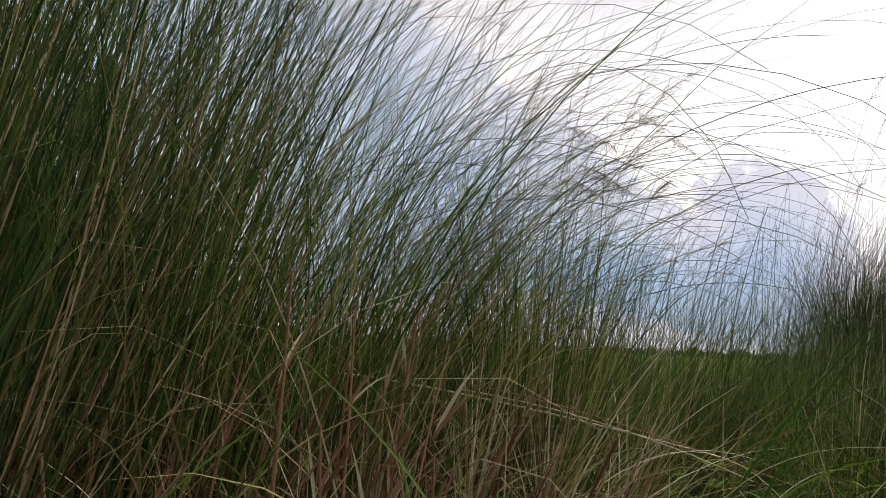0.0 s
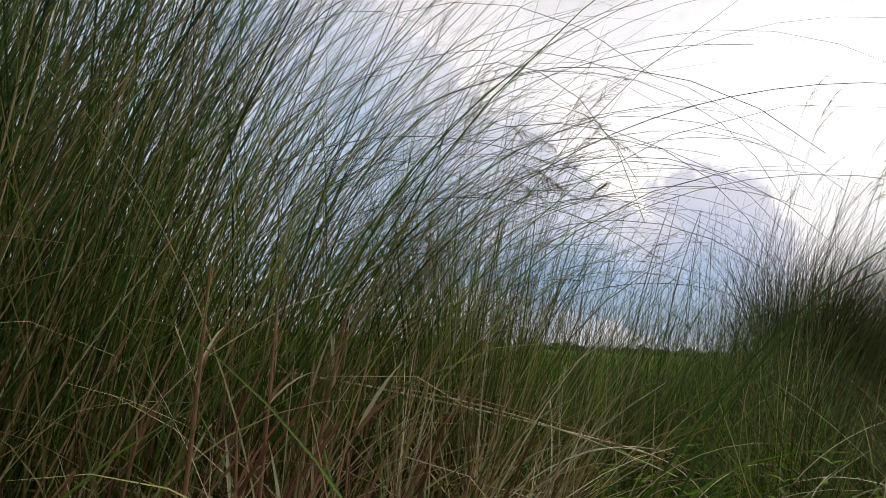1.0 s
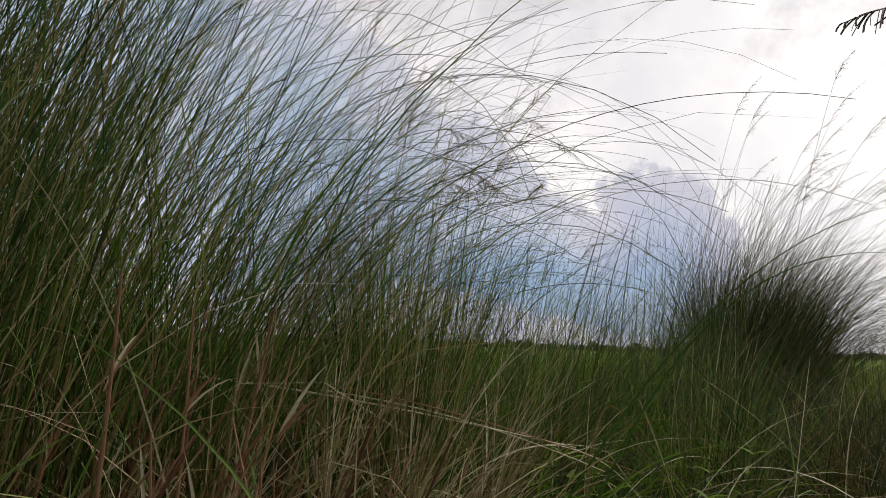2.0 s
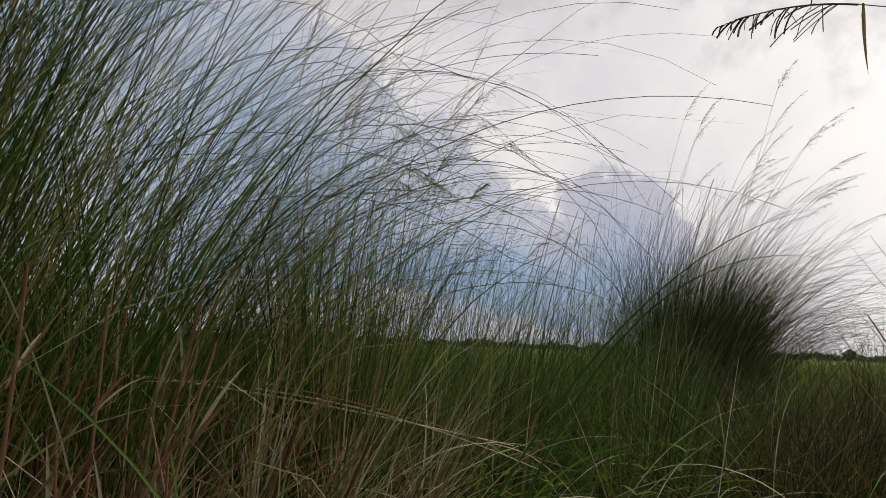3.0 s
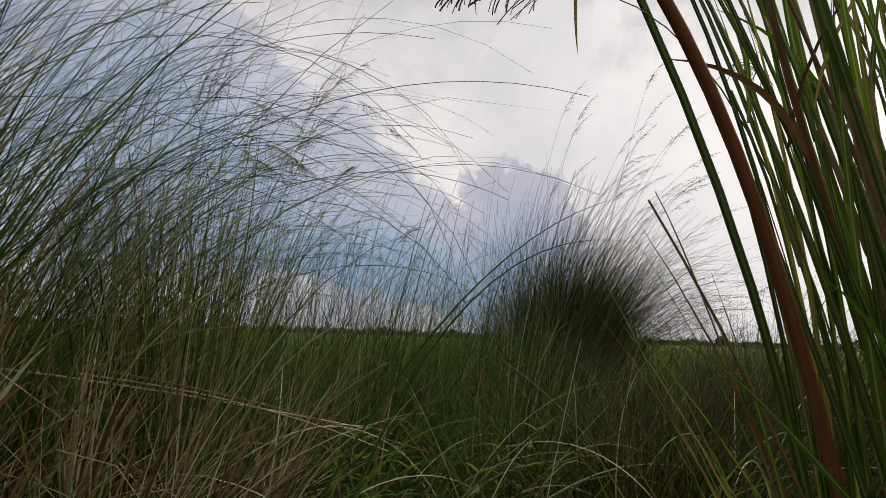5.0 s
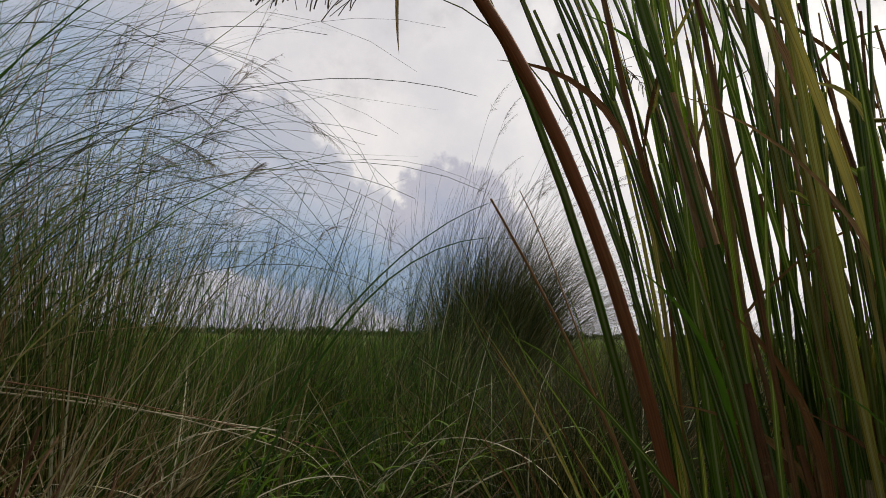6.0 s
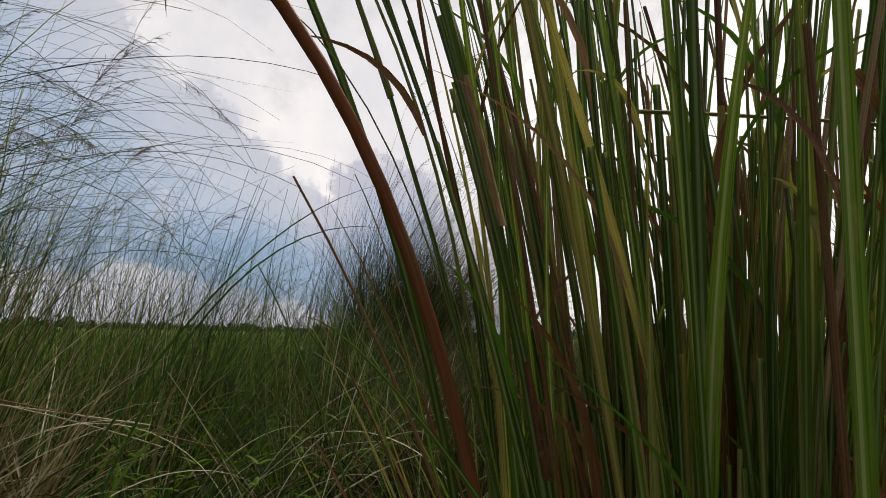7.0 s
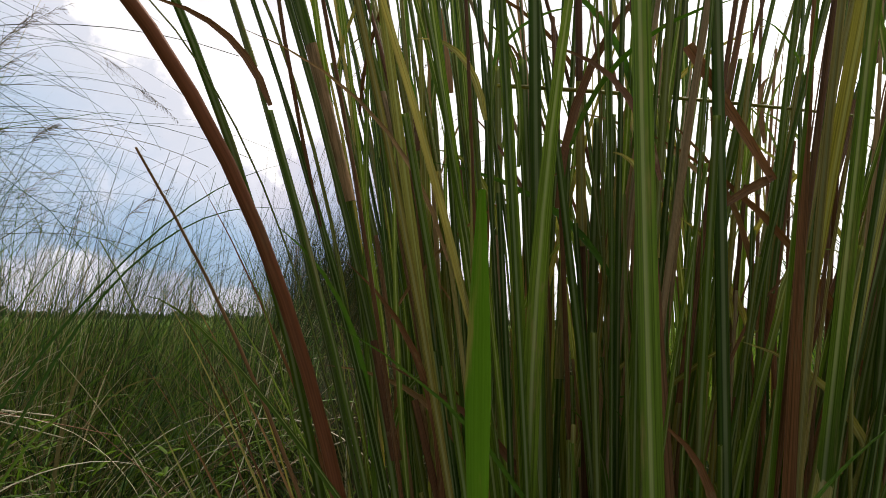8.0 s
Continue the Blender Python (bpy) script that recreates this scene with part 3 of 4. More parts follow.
# ---------------------------------------------------------------- undergrowth
def make_undergrowth():
    rng = np.random.default_rng(41)
    tussocks = 0
    while tussocks < 270:
        x, y = rng.uniform(-1.6, 4.6), rng.uniform(0.95, 5.2)
        if math.hypot(x - 0.35, y) < 1.0 or y < 0.95 + max(0, x - 1.0) * 0.2:
            continue
        tussocks += 1
        kind = rng.choice(3, p=([0.5, 0.25, 0.25] if y < 1.8 else [0.45, 0.48, 0.07]) if x < 1.0 else [0.35, 0.63, 0.02])
        fresh = y > 2.4 and x < 2.5  # at the meadow's edge the grass is fresher
        if fresh:
            kind = rng.choice(3, p=[0.8, 0.17, 0.03])
        tall = rng.uniform(0.55, 0.95) * (1.0 if y < 3 else 0.9)
        if y < 1.95 and x > 0.5:  # a low, dark hollow before the reeds
            tall *= 0.55
        item = thing("grass_tussock", (x, y, 0), ("green arching grass tussock", "fading green and brown grass tussock", "dry straw grass tussock, collapsed")[kind], "grass tussock", "tussocks of the undergrowth")
        tuft(rng, "blade_mass", int(rng.uniform(75, 115)), (x, y), (0.14, 0.14), (tall * 0.5, tall * 1.2), (0.35, 0.2), (1.0, 0.4), (0.003, 0.008), (MEADOW if fresh else GREEN if x < 1.0 else BLUEGREEN, OLIVE, FADED)[kind], item, None, 0.3, 11)
        for k in range(rng.integers(5, 10) if y < 2.0 and x < 1.2 else rng.integers(1, 5)):
            way = rng.uniform(0, 6.28)
            foot = np.array([[x + rng.normal(0, 0.06), y + rng.normal(0, 0.06), 0.0]])
            line, side = spines(rng, foot, np.array([tall * rng.uniform(0.9, 1.6)]), np.array([way]), np.array([rng.uniform(0.15, 0.8)]), np.array([rng.uniform(0.6, 1.7)]), 12, 1.6)
            single("arching_blade", line[0], rng.uniform(0.004, 0.010), (STRAW, FADED, GREEN, STRAW if x < 0.3 else OLIVE)[rng.integers(0, 4)], item, facing=(rng.normal(), rng.normal(), 0.8))


make_undergrowth()


def make_bold_blades():
    """Broad pale blades that arch over the undergrowth, each from a foot of its own."""
    rng = np.random.default_rng(43)
    made = 0
    while made < 90:
        x, y = rng.uniform(-0.5, 2.9), rng.uniform(1.15, 2.5)
        if math.hypot(x - 0.45, y) < 1.1 or y < 1.0 + max(0, x - 1.0) * 0.25:
            continue
        made += 1
        kind = rng.integers(0, 4) if x < 0.5 else rng.integers(1, 5)
        item = thing("arching_leaf", (x, y, 0), ("dry straw-coloured blade arching over the undergrowth", "pale straw blade arching over the undergrowth", "faded grey-green blade arching over the undergrowth",
                                                 "green blade arching over the undergrowth", "fresh green blade arching over the undergrowth")[kind], "grass leaf", "arching leaves")
        line, side = spines(rng, np.array([[x, y, 0.0]]), np.array([rng.uniform(0.75, 1.35)]), np.array([rng.uniform(0, 6.28)]), np.array([rng.uniform(0.1, 0.5)]), np.array([rng.uniform(1.2, 2.1)]), 20, 1.7)
        single("leaf_blade", line[0], rng.uniform(0.005, 0.0095), (STRAW, STRAW, FADED, GREEN, MEADOW)[kind], item, facing=(rng.normal(0, 0.4), rng.normal(0, 0.4), 1.0))


make_bold_blades()


def make_slanting_stalks():
    """Thin dead stalks that slant across the undergrowth."""
    rng = np.random.default_rng(47)
    made = 0
    while made < 70:
        x, y = rng.uniform(-0.3, 2.4), rng.uniform(1.25, 2.4)
        if math.hypot(x - 0.45, y) < 1.2 or y < 1.1 + max(0, x - 1.0) * 0.3:
            continue
        made += 1
        pale = rng.uniform() < 0.6
        item = thing("slanting_stalk", (x, y, 0), "thin pale dead stalk slanting across the undergrowth" if pale else "thin brown dead stalk slanting across the undergrowth", "dry stalk", "slanting stalks")
        way = rng.choice([0.0, math.pi]) + rng.normal(0, 0.5)
        line, side = spines(rng, np.array([[x, y, 0.0]]), np.array([rng.uniform(0.7, 1.2)]), np.array([way]), np.array([rng.uniform(0.45, 1.0)]), np.array([rng.uniform(0.0, 0.5)]), 10, 1.5)
        single("stalk", line[0], rng.uniform(0.003, 0.0055), (STRAW, FADED)[made % 2] if pale else RUST, item, "wisp", (4, 0.8))


make_slanting_stalks()


def make_dry_foot():
    rng = np.random.default_rng(52)
    for k in range(11):
        x, y = rng.uniform(-0.55, 0.45), rng.uniform(1.18, 1.7)
        item = thing("grass_tussock", (x, y, 0), "dead straw and rust-brown grass tussock, matted and broken", "grass tussock", "tussocks of the undergrowth")
        tall = rng.uniform(0.6, 0.95)
        tuft(rng, "straw_mass", 70, (x, y), (0.13, 0.11), (tall * 0.5, tall * 1.3), (0.4, 0.3), (0.7, 0.6), (0.003, 0.008), STRAW, item, None, 0.3, 10)
        tuft(rng, "sheath_mass", 14, (x, y), (0.12, 0.10), (tall * 0.4, tall * 0.95), (0.15, 0.2), (0.2, 0.2), (0.006, 0.014), RUST, item, None, 0.25, 7, "stem", (5, 0.6))


make_dry_foot()


def make_canes():
    rng = np.random.default_rng(8)
    for k in range(9):
        x, y = 0.27 + rng.normal(0, 0.14), 1.92 + rng.normal(0, 0.1)
        if k > 4:
            x, y = rng.uniform(-0.6, 0.0), rng.uniform(1.45, 1.75)
        tall = rng.uniform(1.1, 1.75) if k < 5 else rng.uniform(0.55, 1.0)
        cane = thing("dry_cane", (x, y, 0), "upright dead brown cane among the grass", "dry stalk", "dry canes")
        lean = rng.normal(0.03, 0.05, 2)
        single("cane", bow((x, y, 0), (x, y, tall * 0.5), (x + lean[0] * tall, y + lean[1] * tall, tall), 9), rng.uniform(0.006, 0.012), RUST if k % 2 else STRAW, cane, "wisp", (6, 0.8))


make_canes()


def make_thin_stalks():
    rng = np.random.default_rng(15)
    for k in range(62):
        x, y = (rng.normal(0.16, 0.13), rng.uniform(1.95, 2.45)) if k < 16 else (rng.uniform(0.45, 2.2), rng.uniform(2.3, 3.5))
        tall = rng.uniform(1.7, 2.5) if k < 16 else rng.uniform(1.1, 1.7)
        stalk = thing("upright_stalk", (x, y, 0), "thin upright straw-brown grass stalk with a spiky tip" if k < 16 else "thin dark upright grass stalk with a spiky tip", "grass stalk", "upright stalks")
        line, side = spines(rng, np.array([[x, y, 0.0]]), np.array([tall]), np.array([rng.normal(0, 0.8)]), np.array([rng.normal(0.06, 0.05)]), np.array([rng.uniform(0.05, 0.35)]), 14, 2.0)
        single("stalk", line[0], rng.uniform(0.0035, 0.0055) if k < 16 else rng.uniform(0.0045, 0.0075), (FADED, STRAW)[k % 2] if k < 16 else (OLIVE, BLUEGREEN)[k % 2], stalk, "wisp", (4, 1.0))
        end = line[0][-1] - line[0][-2]
        if k % 3 == 0:
            plume(rng, line[0][-3], math.atan2(end[1], end[0]), 0.22, 0.2, stalk, 26, 0.03, "", math.acos(end[2] / np.linalg.norm(end)))


make_thin_stalks()


def make_sheaths():
    """Stout dead sheaths standing at the foot of the tall clumps, torn off at the top."""
    rng = np.random.default_rng(19)
    for k in range(30):
        x, y = rng.uniform(-0.80, -0.05), rng.uniform(1.16, 1.5)
        tall = rng.uniform(0.50, 1.05)
        item = thing("dead_sheath", (x, y, 0), "stout rust-brown dead stalk sheath torn off at the top", "dry stalk", "dead sheaths")
        tip = (x + rng.normal(0.10, 0.06), y + rng.normal(0, 0.04), tall)
        single("sheath", bow((x, y, -0.02), (x + rng.normal(0.02, 0.02), y, tall * 0.5), tip, 8), rng.uniform(0.008, 0.017), (RUST, RUST, FADED)[k % 3], item, "wisp", (7, 0.5), facing=(rng.normal(0, 0.3), 1, 0))
        for j in range(2):
            way = rng.uniform(-0.6, 0.6)
            root = np.array(tip) * 0.8 + np.array([x, y, 0]) * 0.2
            end = root + np.array([0.16 * way, rng.normal(0, 0.03), rng.uniform(0.06, 0.2)])
            single("sheath_strip", bow(root, (root + end) / 2 + np.array([0, 0, 0.03]), end, 6), rng.uniform(0.004, 0.009), STRAW if j else RUST, item, "blade", "fold", facing=(0.1, 0.9, 0.2))


make_sheaths()


def make_fans():
    """Dead tufts whose straw spreads like a broom from one foot."""
    rng = np.random.default_rng(23)
    for x, y, z in ((0.13, 1.60, 0.52), (-0.12, 1.50, 0.45), (0.34, 1.72, 0.48), (0.62, 1.95, 0.40)):
        item = thing("straw_tuft", (x, y, 0), "broom-shaped tuft of dead straw on a rust-brown foot", "grass tussock", "straw tufts")
        single("foot", bow((x - 0.05, y, -0.02), (x - 0.03, y, z * 0.5), (x, y, z), 7), 0.035, RUST, item, "stem", (7, 0.6), facing=(0.1, 1, 0))
        tuft(rng, "straw_fan", 46, (x, y), (0.025, 0.02), (0.2, 0.62), (0.45, 0.28), (0.35, 0.4), (0.003, 0.006), STRAW, item, 0.35, 0.2, 10, turn=1.3, z=z - 0.03, label="spread pale straw")
        tuft(rng, "sheath_mass", 16, (x - 0.02, y), (0.04, 0.03), (z * 0.8, z * 1.35), (0.10, 0.12), (0.2, 0.2), (0.006, 0.012), RUST, item, None, 0.2, 7, "stem", (5, 0.6))


make_fans()

# ---------------------------------------------------------------- the reed clump beside the path
def make_reeds(seed=77, middle=(1.125, 0.225), shoots=84, short=240, scraps=75, brown=0.19, label="clump of stout green and brown reed stems, some cut off flat"):
    rng = np.random.default_rng(seed)
    centre = np.array(middle)
    wide_way, deep_way = np.array([0.786, -0.618]), np.array([0.618, 0.786])
    clump = thing("reed_clump", (*centre, 0), label, "reed clump", "reed clumps")

    def hue(bias=0.0):
        draw = rng.uniform() + bias
        return REED_BROWN if draw < brown else REED_FADED if draw < brown + 0.16 else REED

    for k in range(shoots + shoots // 3 + shoots // 4):
        v = rng.uniform(-1, 1)
        u = rng.uniform(-0.85 + 0.3 * max(v, 0), 1.45)
        if k >= shoots + shoots // 3:  # the clump runs on along the path
            u = rng.uniform(0.6, 1.75)
        back = shoots <= k < shoots + shoots // 3  # thinner shoots on the clump's far side, leaning away from its middle
        if back:
            u, v = rng.uniform(-0.9, 0.0), rng.uniform(0.2, 1.4)
        foot = np.array([*(centre + wide_way * u * 0.14 + deep_way * v * 0.13), 0.0])
        fan = max(0.20 * u + rng.normal(0, 0.07), -0.16 + 0.06 * max(v, 0))
        slant = deep_way * (0.09 * v + rng.normal(0, 0.03))
        tall = rng.uniform(1.15, 1.9) if rng.uniform() > 0.22 else rng.uniform(0.85, 1.2)
        out = (wide_way * fan + slant) * tall * tall
        top = foot + np.array([*out, tall])
        mid = foot + np.array([*(out * 0.08), tall * 0.5]) + rng.normal(0, 0.02, 3)
        line = bow(foot, mid, top, 12)
        facing = (*(deep_way + rng.normal(0, 0.4, 2)), 0.0)
        stout = rng.choice([0.0055, 0.0075, 0.0095, 0.012, 0.016], p=[0.24, 0.30, 0.24, 0.15, 0.07]) * rng.uniform(0.9, 1.1)
        own = hue(0.1 if back else 0.0)
        if back or v < -0.3 or own is not REED:
            stout = min(stout, 0.0095 if v > -0.3 else 0.0075)
        stem = single("reed_stem", line, stout, own, clump, "stem", (7, 0.55), facing=facing)
        # the sheath's mouth, a paler collar
        if stout > 0.008:
            at = rng.integers(5, 9)
            single("collar", line[at - 1:at + 1], stout * 1.22, REED_FADED if rng.uniform() < 0.6 else REED_BROWN, stem, "stem", (7, 0.6), facing=facing)
        # leaves that part from the stem
        for j in range(rng.integers(0, 3)):
            at = rng.integers(2, 8)
            root = line[at]
            ahead = (line[at + 1] - line[at]) / np.linalg.norm(line[at + 1] - line[at])
            part_way = rng.normal(0, 0.13) if u > -0.3 else abs(rng.normal(0, 0.10))
            size = min(rng.uniform(0.45, 1.1), 1.85 - root[2])
            tip = root + size * (ahead + np.array([*(wide_way * part_way + deep_way * rng.normal(0, 0.05)), 0.0]))
            knee = root + size * 0.5 * (ahead + np.array([*(wide_way * part_way * 0.35), 0.0]))
            single("reed_leaf", bow(root, knee, tip, 10), rng.uniform(0.005, 0.013), own if rng.uniform() < 0.6 else hue(), clump, "blade", "fold", facing=(*(deep_way + rng.normal(0, 0.5, 2)), 0.0))
    # stubs, cut off flat
    for k in range(short):
        u, v = rng.uniform(-0.6, 1.5), rng.uniform(-1, 1)
        foot = np.array([*(centre + wide_way * u * 0.14 + deep_way * v * 0.13), 0.0])
        tall = rng.uniform(0.72, 1.24)
        out = (wide_way * (0.13 * u + rng.normal(0, 0.05)) + deep_way * (0.06 * v + rng.normal(0, 0.03))) * tall * tall
        mid = foot + np.array([*(out * 0.1), tall * 0.5]) + rng.normal(0, 0.015, 3)
        single("reed_stub", bow(foot, mid, foot + np.array([*out, tall]), 9), rng.choice([0.005, 0.007, 0.009, 0.013 if v > 0 else 0.007]) * rng.uniform(0.85, 1.15), hue(-0.04), clump, "stem", (7, 0.55), facing=(*(deep_way + rng.normal(0, 0.4, 2)), 0.0))
    # leaves and dry scraps that stand off the stems at an angle
    for k in range(scraps):
        u, v, up = rng.uniform(-0.8, 1.2), rng.uniform(-1, 1), rng.uniform(0.55, 1.25)
        root = np.array([*(centre + wide_way * u * (0.14 + 0.2 * up * up) + deep_way * v * (0.13 + 0.09 * up * up)), up])
        size = rng.uniform(0.08, 0.34)
        slant = rng.choice([-1, 1]) * rng.uniform(0.25, 1.0)
        tip = root + size * np.array([*(wide_way * math.sin(slant) + deep_way * rng.normal(0, 0.2)), math.cos(slant)])
        knee = (root + tip) / 2 + np.array([*(wide_way * -0.06 * math.copysign(1, slant) * size / 0.3), 0.04])
        material = (REED, LIME, REED_FADED, REED_BROWN, REED_BROWN)[rng.integers(0, 5)]
        single("side_leaf", bow(root, knee, tip, 8), rng.uniform(0.003, 0.009), material, clump, "blade", "fold", facing=(*(deep_way + rng.normal(0, 0.4, 2)), 0.3))
    return clump


reeds = make_reeds()
make_reeds(78, (1.60, 0.33), 36, 40, 20, 0.45, "brown and green reed clump standing behind the stout one")

# single reeds that stand out at the clump's edge
single("reed_stem", bow((1.076, 0.377, 0.0), (0.980, 0.449, 1.126), (0.552, 0.278, 1.226), 18), 0.017, REED_RED, reeds, "stem", (8, 0.5), "broad red-brown dead reed stem", (0.6, 0.8, 0))
single("reed_stem", bow((1.016, 0.467, 0.0), (1.052, 0.393, 0.843), (0.584, 0.48, 1.55), 16), 0.012, REED, reeds, "stem", (8, 0.5), "", (0.6, 0.8, 0))
single("reed_stem", bow((1.033, 0.262, 0.0), (1.020, 0.370, 0.60), (0.752, 0.446, 1.046), 16), 0.008, REED_BROWN, reeds, "wisp", (6, 0.5), "thin brown broken reed with a pointed tip", (0.6, 0.8, 0))
single("reed_leaf", bow((1.02, 0.26, 0.55), (0.82, 0.39, 0.905), (0.766, 0.436, 0.906), 12), 0.0075, REED, reeds, "blade", "fold", "yellow-green young leaf", (0.5, 0.6, 0.6))
single("reed_stem", bow((0.98, 0.40, 0.30), (0.80, 0.47, 0.86), (0.736, 0.492, 0.959), 10), 0.0045, REED, reeds, "wisp", (5, 0.7))
single("reed_stem", bow((1.12, 0.50, 0.40), (0.95, 0.58, 1.0), (0.893, 0.60, 1.102), 10), 0.0045, REED_BROWN, reeds, "wisp", (5, 0.7))
single("reed_leaf", bow((0.97, 0.03, 0.30), (0.925, 0.015, 0.93), (0.912, -0.002, 1.40), 14), 0.015, REED, reeds, "stem", "fold", "", (0.6, 0.8, 0))
single("reed_stem", bow((1.04, 0.18, 0.0), (0.98, 0.15, 0.94), (0.96, 0.13, 1.60), 14), 0.013, REED, reeds, "stem", (8, 0.5), "", (0.6, 0.8, 0))
single("reed_leaf", bow((0.98, 0.16, 0.0), (0.86, 0.08, 0.74), (0.661, -0.149, 0.899), 60), 0.0064, LIME, reeds, "pointed", "fold", "bright green young leaf close to the path", (0.6, 0.8, 0))
single("reed_leaf", bow((1.00, 0.02, 0.45), (1.085, -0.022, 0.88), (1.19, -0.065, 1.12), 14), 0.015, REED_FADED, reeds, "blade", "fold", "broad yellow dying leaf", (0.6, 0.8, 0))
single("reed_leaf", bow((0.93, -0.005, 0.70), (1.03, -0.035, 0.815), (1.13, -0.06, 0.835), 12), 0.008, LIME, reeds, "blade", "fold", "", (0.4, 0.6, 0.7))
single("reed_stem", bow((1.12, 0.09, 0.0), (1.098, 0.055, 0.98), (1.06, 0.03, 1.50), 12), 0.013, REED, reeds, "stem", (8, 0.5), "", (0.6, 0.8, 0))
single("broken_leaf", bow((1.065, 0.062, 1.106), (1.098, 0.045, 1.055), (1.128, 0.029, 1.001), 8), 0.011, REED_BROWN, reeds, "stem", "fold", "snapped brown leaf hanging down", (0.6, 0.8, 0))
single("broken_leaf", bow((1.128, 0.029, 1.004), (1.108, 0.046, 0.992), (1.085, 0.066, 0.968), 8), 0.008, REED_BROWN, reeds, "blade", "fold", "", (0.6, 0.8, 0))
single("cross_stalk", bow((1.03, 0.243, 1.117), (1.183, 0.162, 1.123), (1.40, 0.04, 1.114), 10), 0.0055, REED_FADED, reeds, "stem", (6, 0.8), "level broken stalk caught among the stems", (0, 0, 1))
_rng = np.random.default_rng(3)
# thin low stems and leaves that lean out of the clump's side
for _k in range(22):
    _foot = np.array([1.06 + _rng.normal(0, 0.04), 0.38 + _rng.normal(0, 0.05), 0.0])
    _tip = np.array([_rng.uniform(0.78, 1.02), _rng.uniform(0.46, 0.72), _rng.uniform(0.72, 1.12)])
    _mid = (_foot * 0.75 + _tip * 0.25) * np.array([1, 1, 0]) + np.array([0, 0, _tip[2] * 0.62])
    single("reed_leaf", bow(_foot, _mid, _tip, 12), _rng.uniform(0.003, 0.008), (REED, REED_FADED, REED, REED_BROWN)[_k % 4], reeds, "blade", "fold", facing=(0.6 + _rng.normal(0, 0.3), 0.8, 0.1))
# slim green stems standing close behind the broad red-brown one
for _k in range(17):
    _d, _e = _rng.uniform(0.0, 0.17), _rng.uniform(-0.05, 0.12)
    _foot = np.array([1.06 + _d * 0.3, 0.44 + _e, 0.0])
    _tip = np.array([0.84 + _d * 1.6 + _rng.normal(0, 0.03), 0.46 + _e * 1.6, _rng.uniform(1.25, 1.6)])
    _mid = np.array([1.075 + _d * 0.8, 0.41 + _e, 0.84 + _rng.normal(0, 0.03)])
    single("reed_leaf" if _k % 2 else "reed_stem", bow(_foot, _mid, _tip, 14), _rng.uniform(0.005, 0.0105), (REED, REED, REED, REED_FADED, REED, REED_BROWN)[_k % 6], reeds, "blade" if _k % 2 else "stem", "fold" if _k % 2 else (7, 0.55), facing=(0.6 + _rng.normal(0, 0.3), 0.8, 0.0))
_stalk = single("flower_stalk", bow((1.08, 0.36, 0.0), (0.92, 0.35, 1.25), (0.60, 0.357, 1.19), 20), 0.003, REED, reeds, "wisp", (5, 1.0))
plume(_rng, (0.60, 0.357, 1.19), math.pi - 0.3, 0.11, 0.5, _stalk, 34, 0.04, "dark drooping seed head", 1.5)
single("side_leaf", bow((0.605, 0.357, 1.192), (0.606, 0.36, 1.16), (0.61, 0.361, 1.135), 8), 0.003, REED_BROWN, reeds, "blade", "fold", facing=(0.4, 0.9, 0))
_stalk = single("flower_stalk", bow((1.35, 0.52, 0.0), (1.25, 0.66, 1.0), (1.12, 0.70, 1.34), 14), 0.004, REED, reeds, "wisp", (5, 1.0))
plume(_rng, (1.12, 0.70, 1.34), 0.3, 0.2, 1.6, _stalk, 30, 0.06)

# long arching leaves over the undergrowth
leaf = thing("arching_leaf", (0.45, 1.62, 0.0), "long dark green leaf arching out of the undergrowth", "grass leaf", "arching leaves")
single("leaf_blade", bow((0.45, 1.62, 0.0), (0.84, 1.28, 1.14), (1.149, 0.97, 1.199), 18), 0.0065, BLUEGREEN, leaf, facing=(0.4, 0.6, 0.7))
leaf = thing("arching_leaf", (0.60, 1.55, 0.0), "long dark green leaf arching out of the undergrowth", "grass leaf", "arching leaves")
single("leaf_blade", bow((0.60, 1.55, 0.0), (0.82, 1.28, 1.24), (1.192, 0.966, 1.098), 18), 0.0065, BLUEGREEN, leaf, facing=(0.4, 0.6, 0.7))
leaf = thing("arching_leaf", (0.62, 2.50, 0.0), "long green leaf bowed level over the undergrowth", "grass leaf", "arching leaves")
single("leaf_blade", bow((0.62, 2.50, 0.0), (1.08, 2.20, 1.08), (1.72, 1.88, 0.76), 18), 0.007, GREEN, leaf, facing=(0.2, 0.4, 0.9))
leaf = thing("arching_leaf", (0.75, 2.52, 0.0), "long green leaf bowed level over the undergrowth", "grass leaf", "arching leaves")
single("leaf_blade", bow((0.75, 2.52, 0.0), (1.15, 2.30, 0.95), (1.80, 1.95, 0.66), 18), 0.007, GREEN, leaf, facing=(0.2, 0.4, 0.9))
leaf = thing("bent_leaf", (0.90, 1.90, 0.0), "pale grey-green leaf bent over at its tip", "grass leaf")
single("leaf_blade", bow((0.90, 1.90, 0.0), (0.88, 1.86, 1.15), (1.08, 1.80, 0.52), 22), 0.012, FADED, leaf, facing=(0.2, 0.5, 0.8))
stalk = thing("fallen_stalk", (0.90, 1.96, 0.0), "straw-coloured dead stalk lying across the undergrowth", "dry stalk", "fallen stalks")
single("stalk", bow((-0.22, 1.65, 0.815), (0.113, 1.735, 0.785), (0.90, 1.96, 0.60), 10), 0.007, STRAW, stalk, "stem", (6, 0.9), facing=(0, 0.3, 1))
stalk = thing("fallen_stalk", (0.842, 1.741, 0.0), "thin straw-coloured dead stalk lying across the undergrowth", "dry stalk", "fallen stalks")
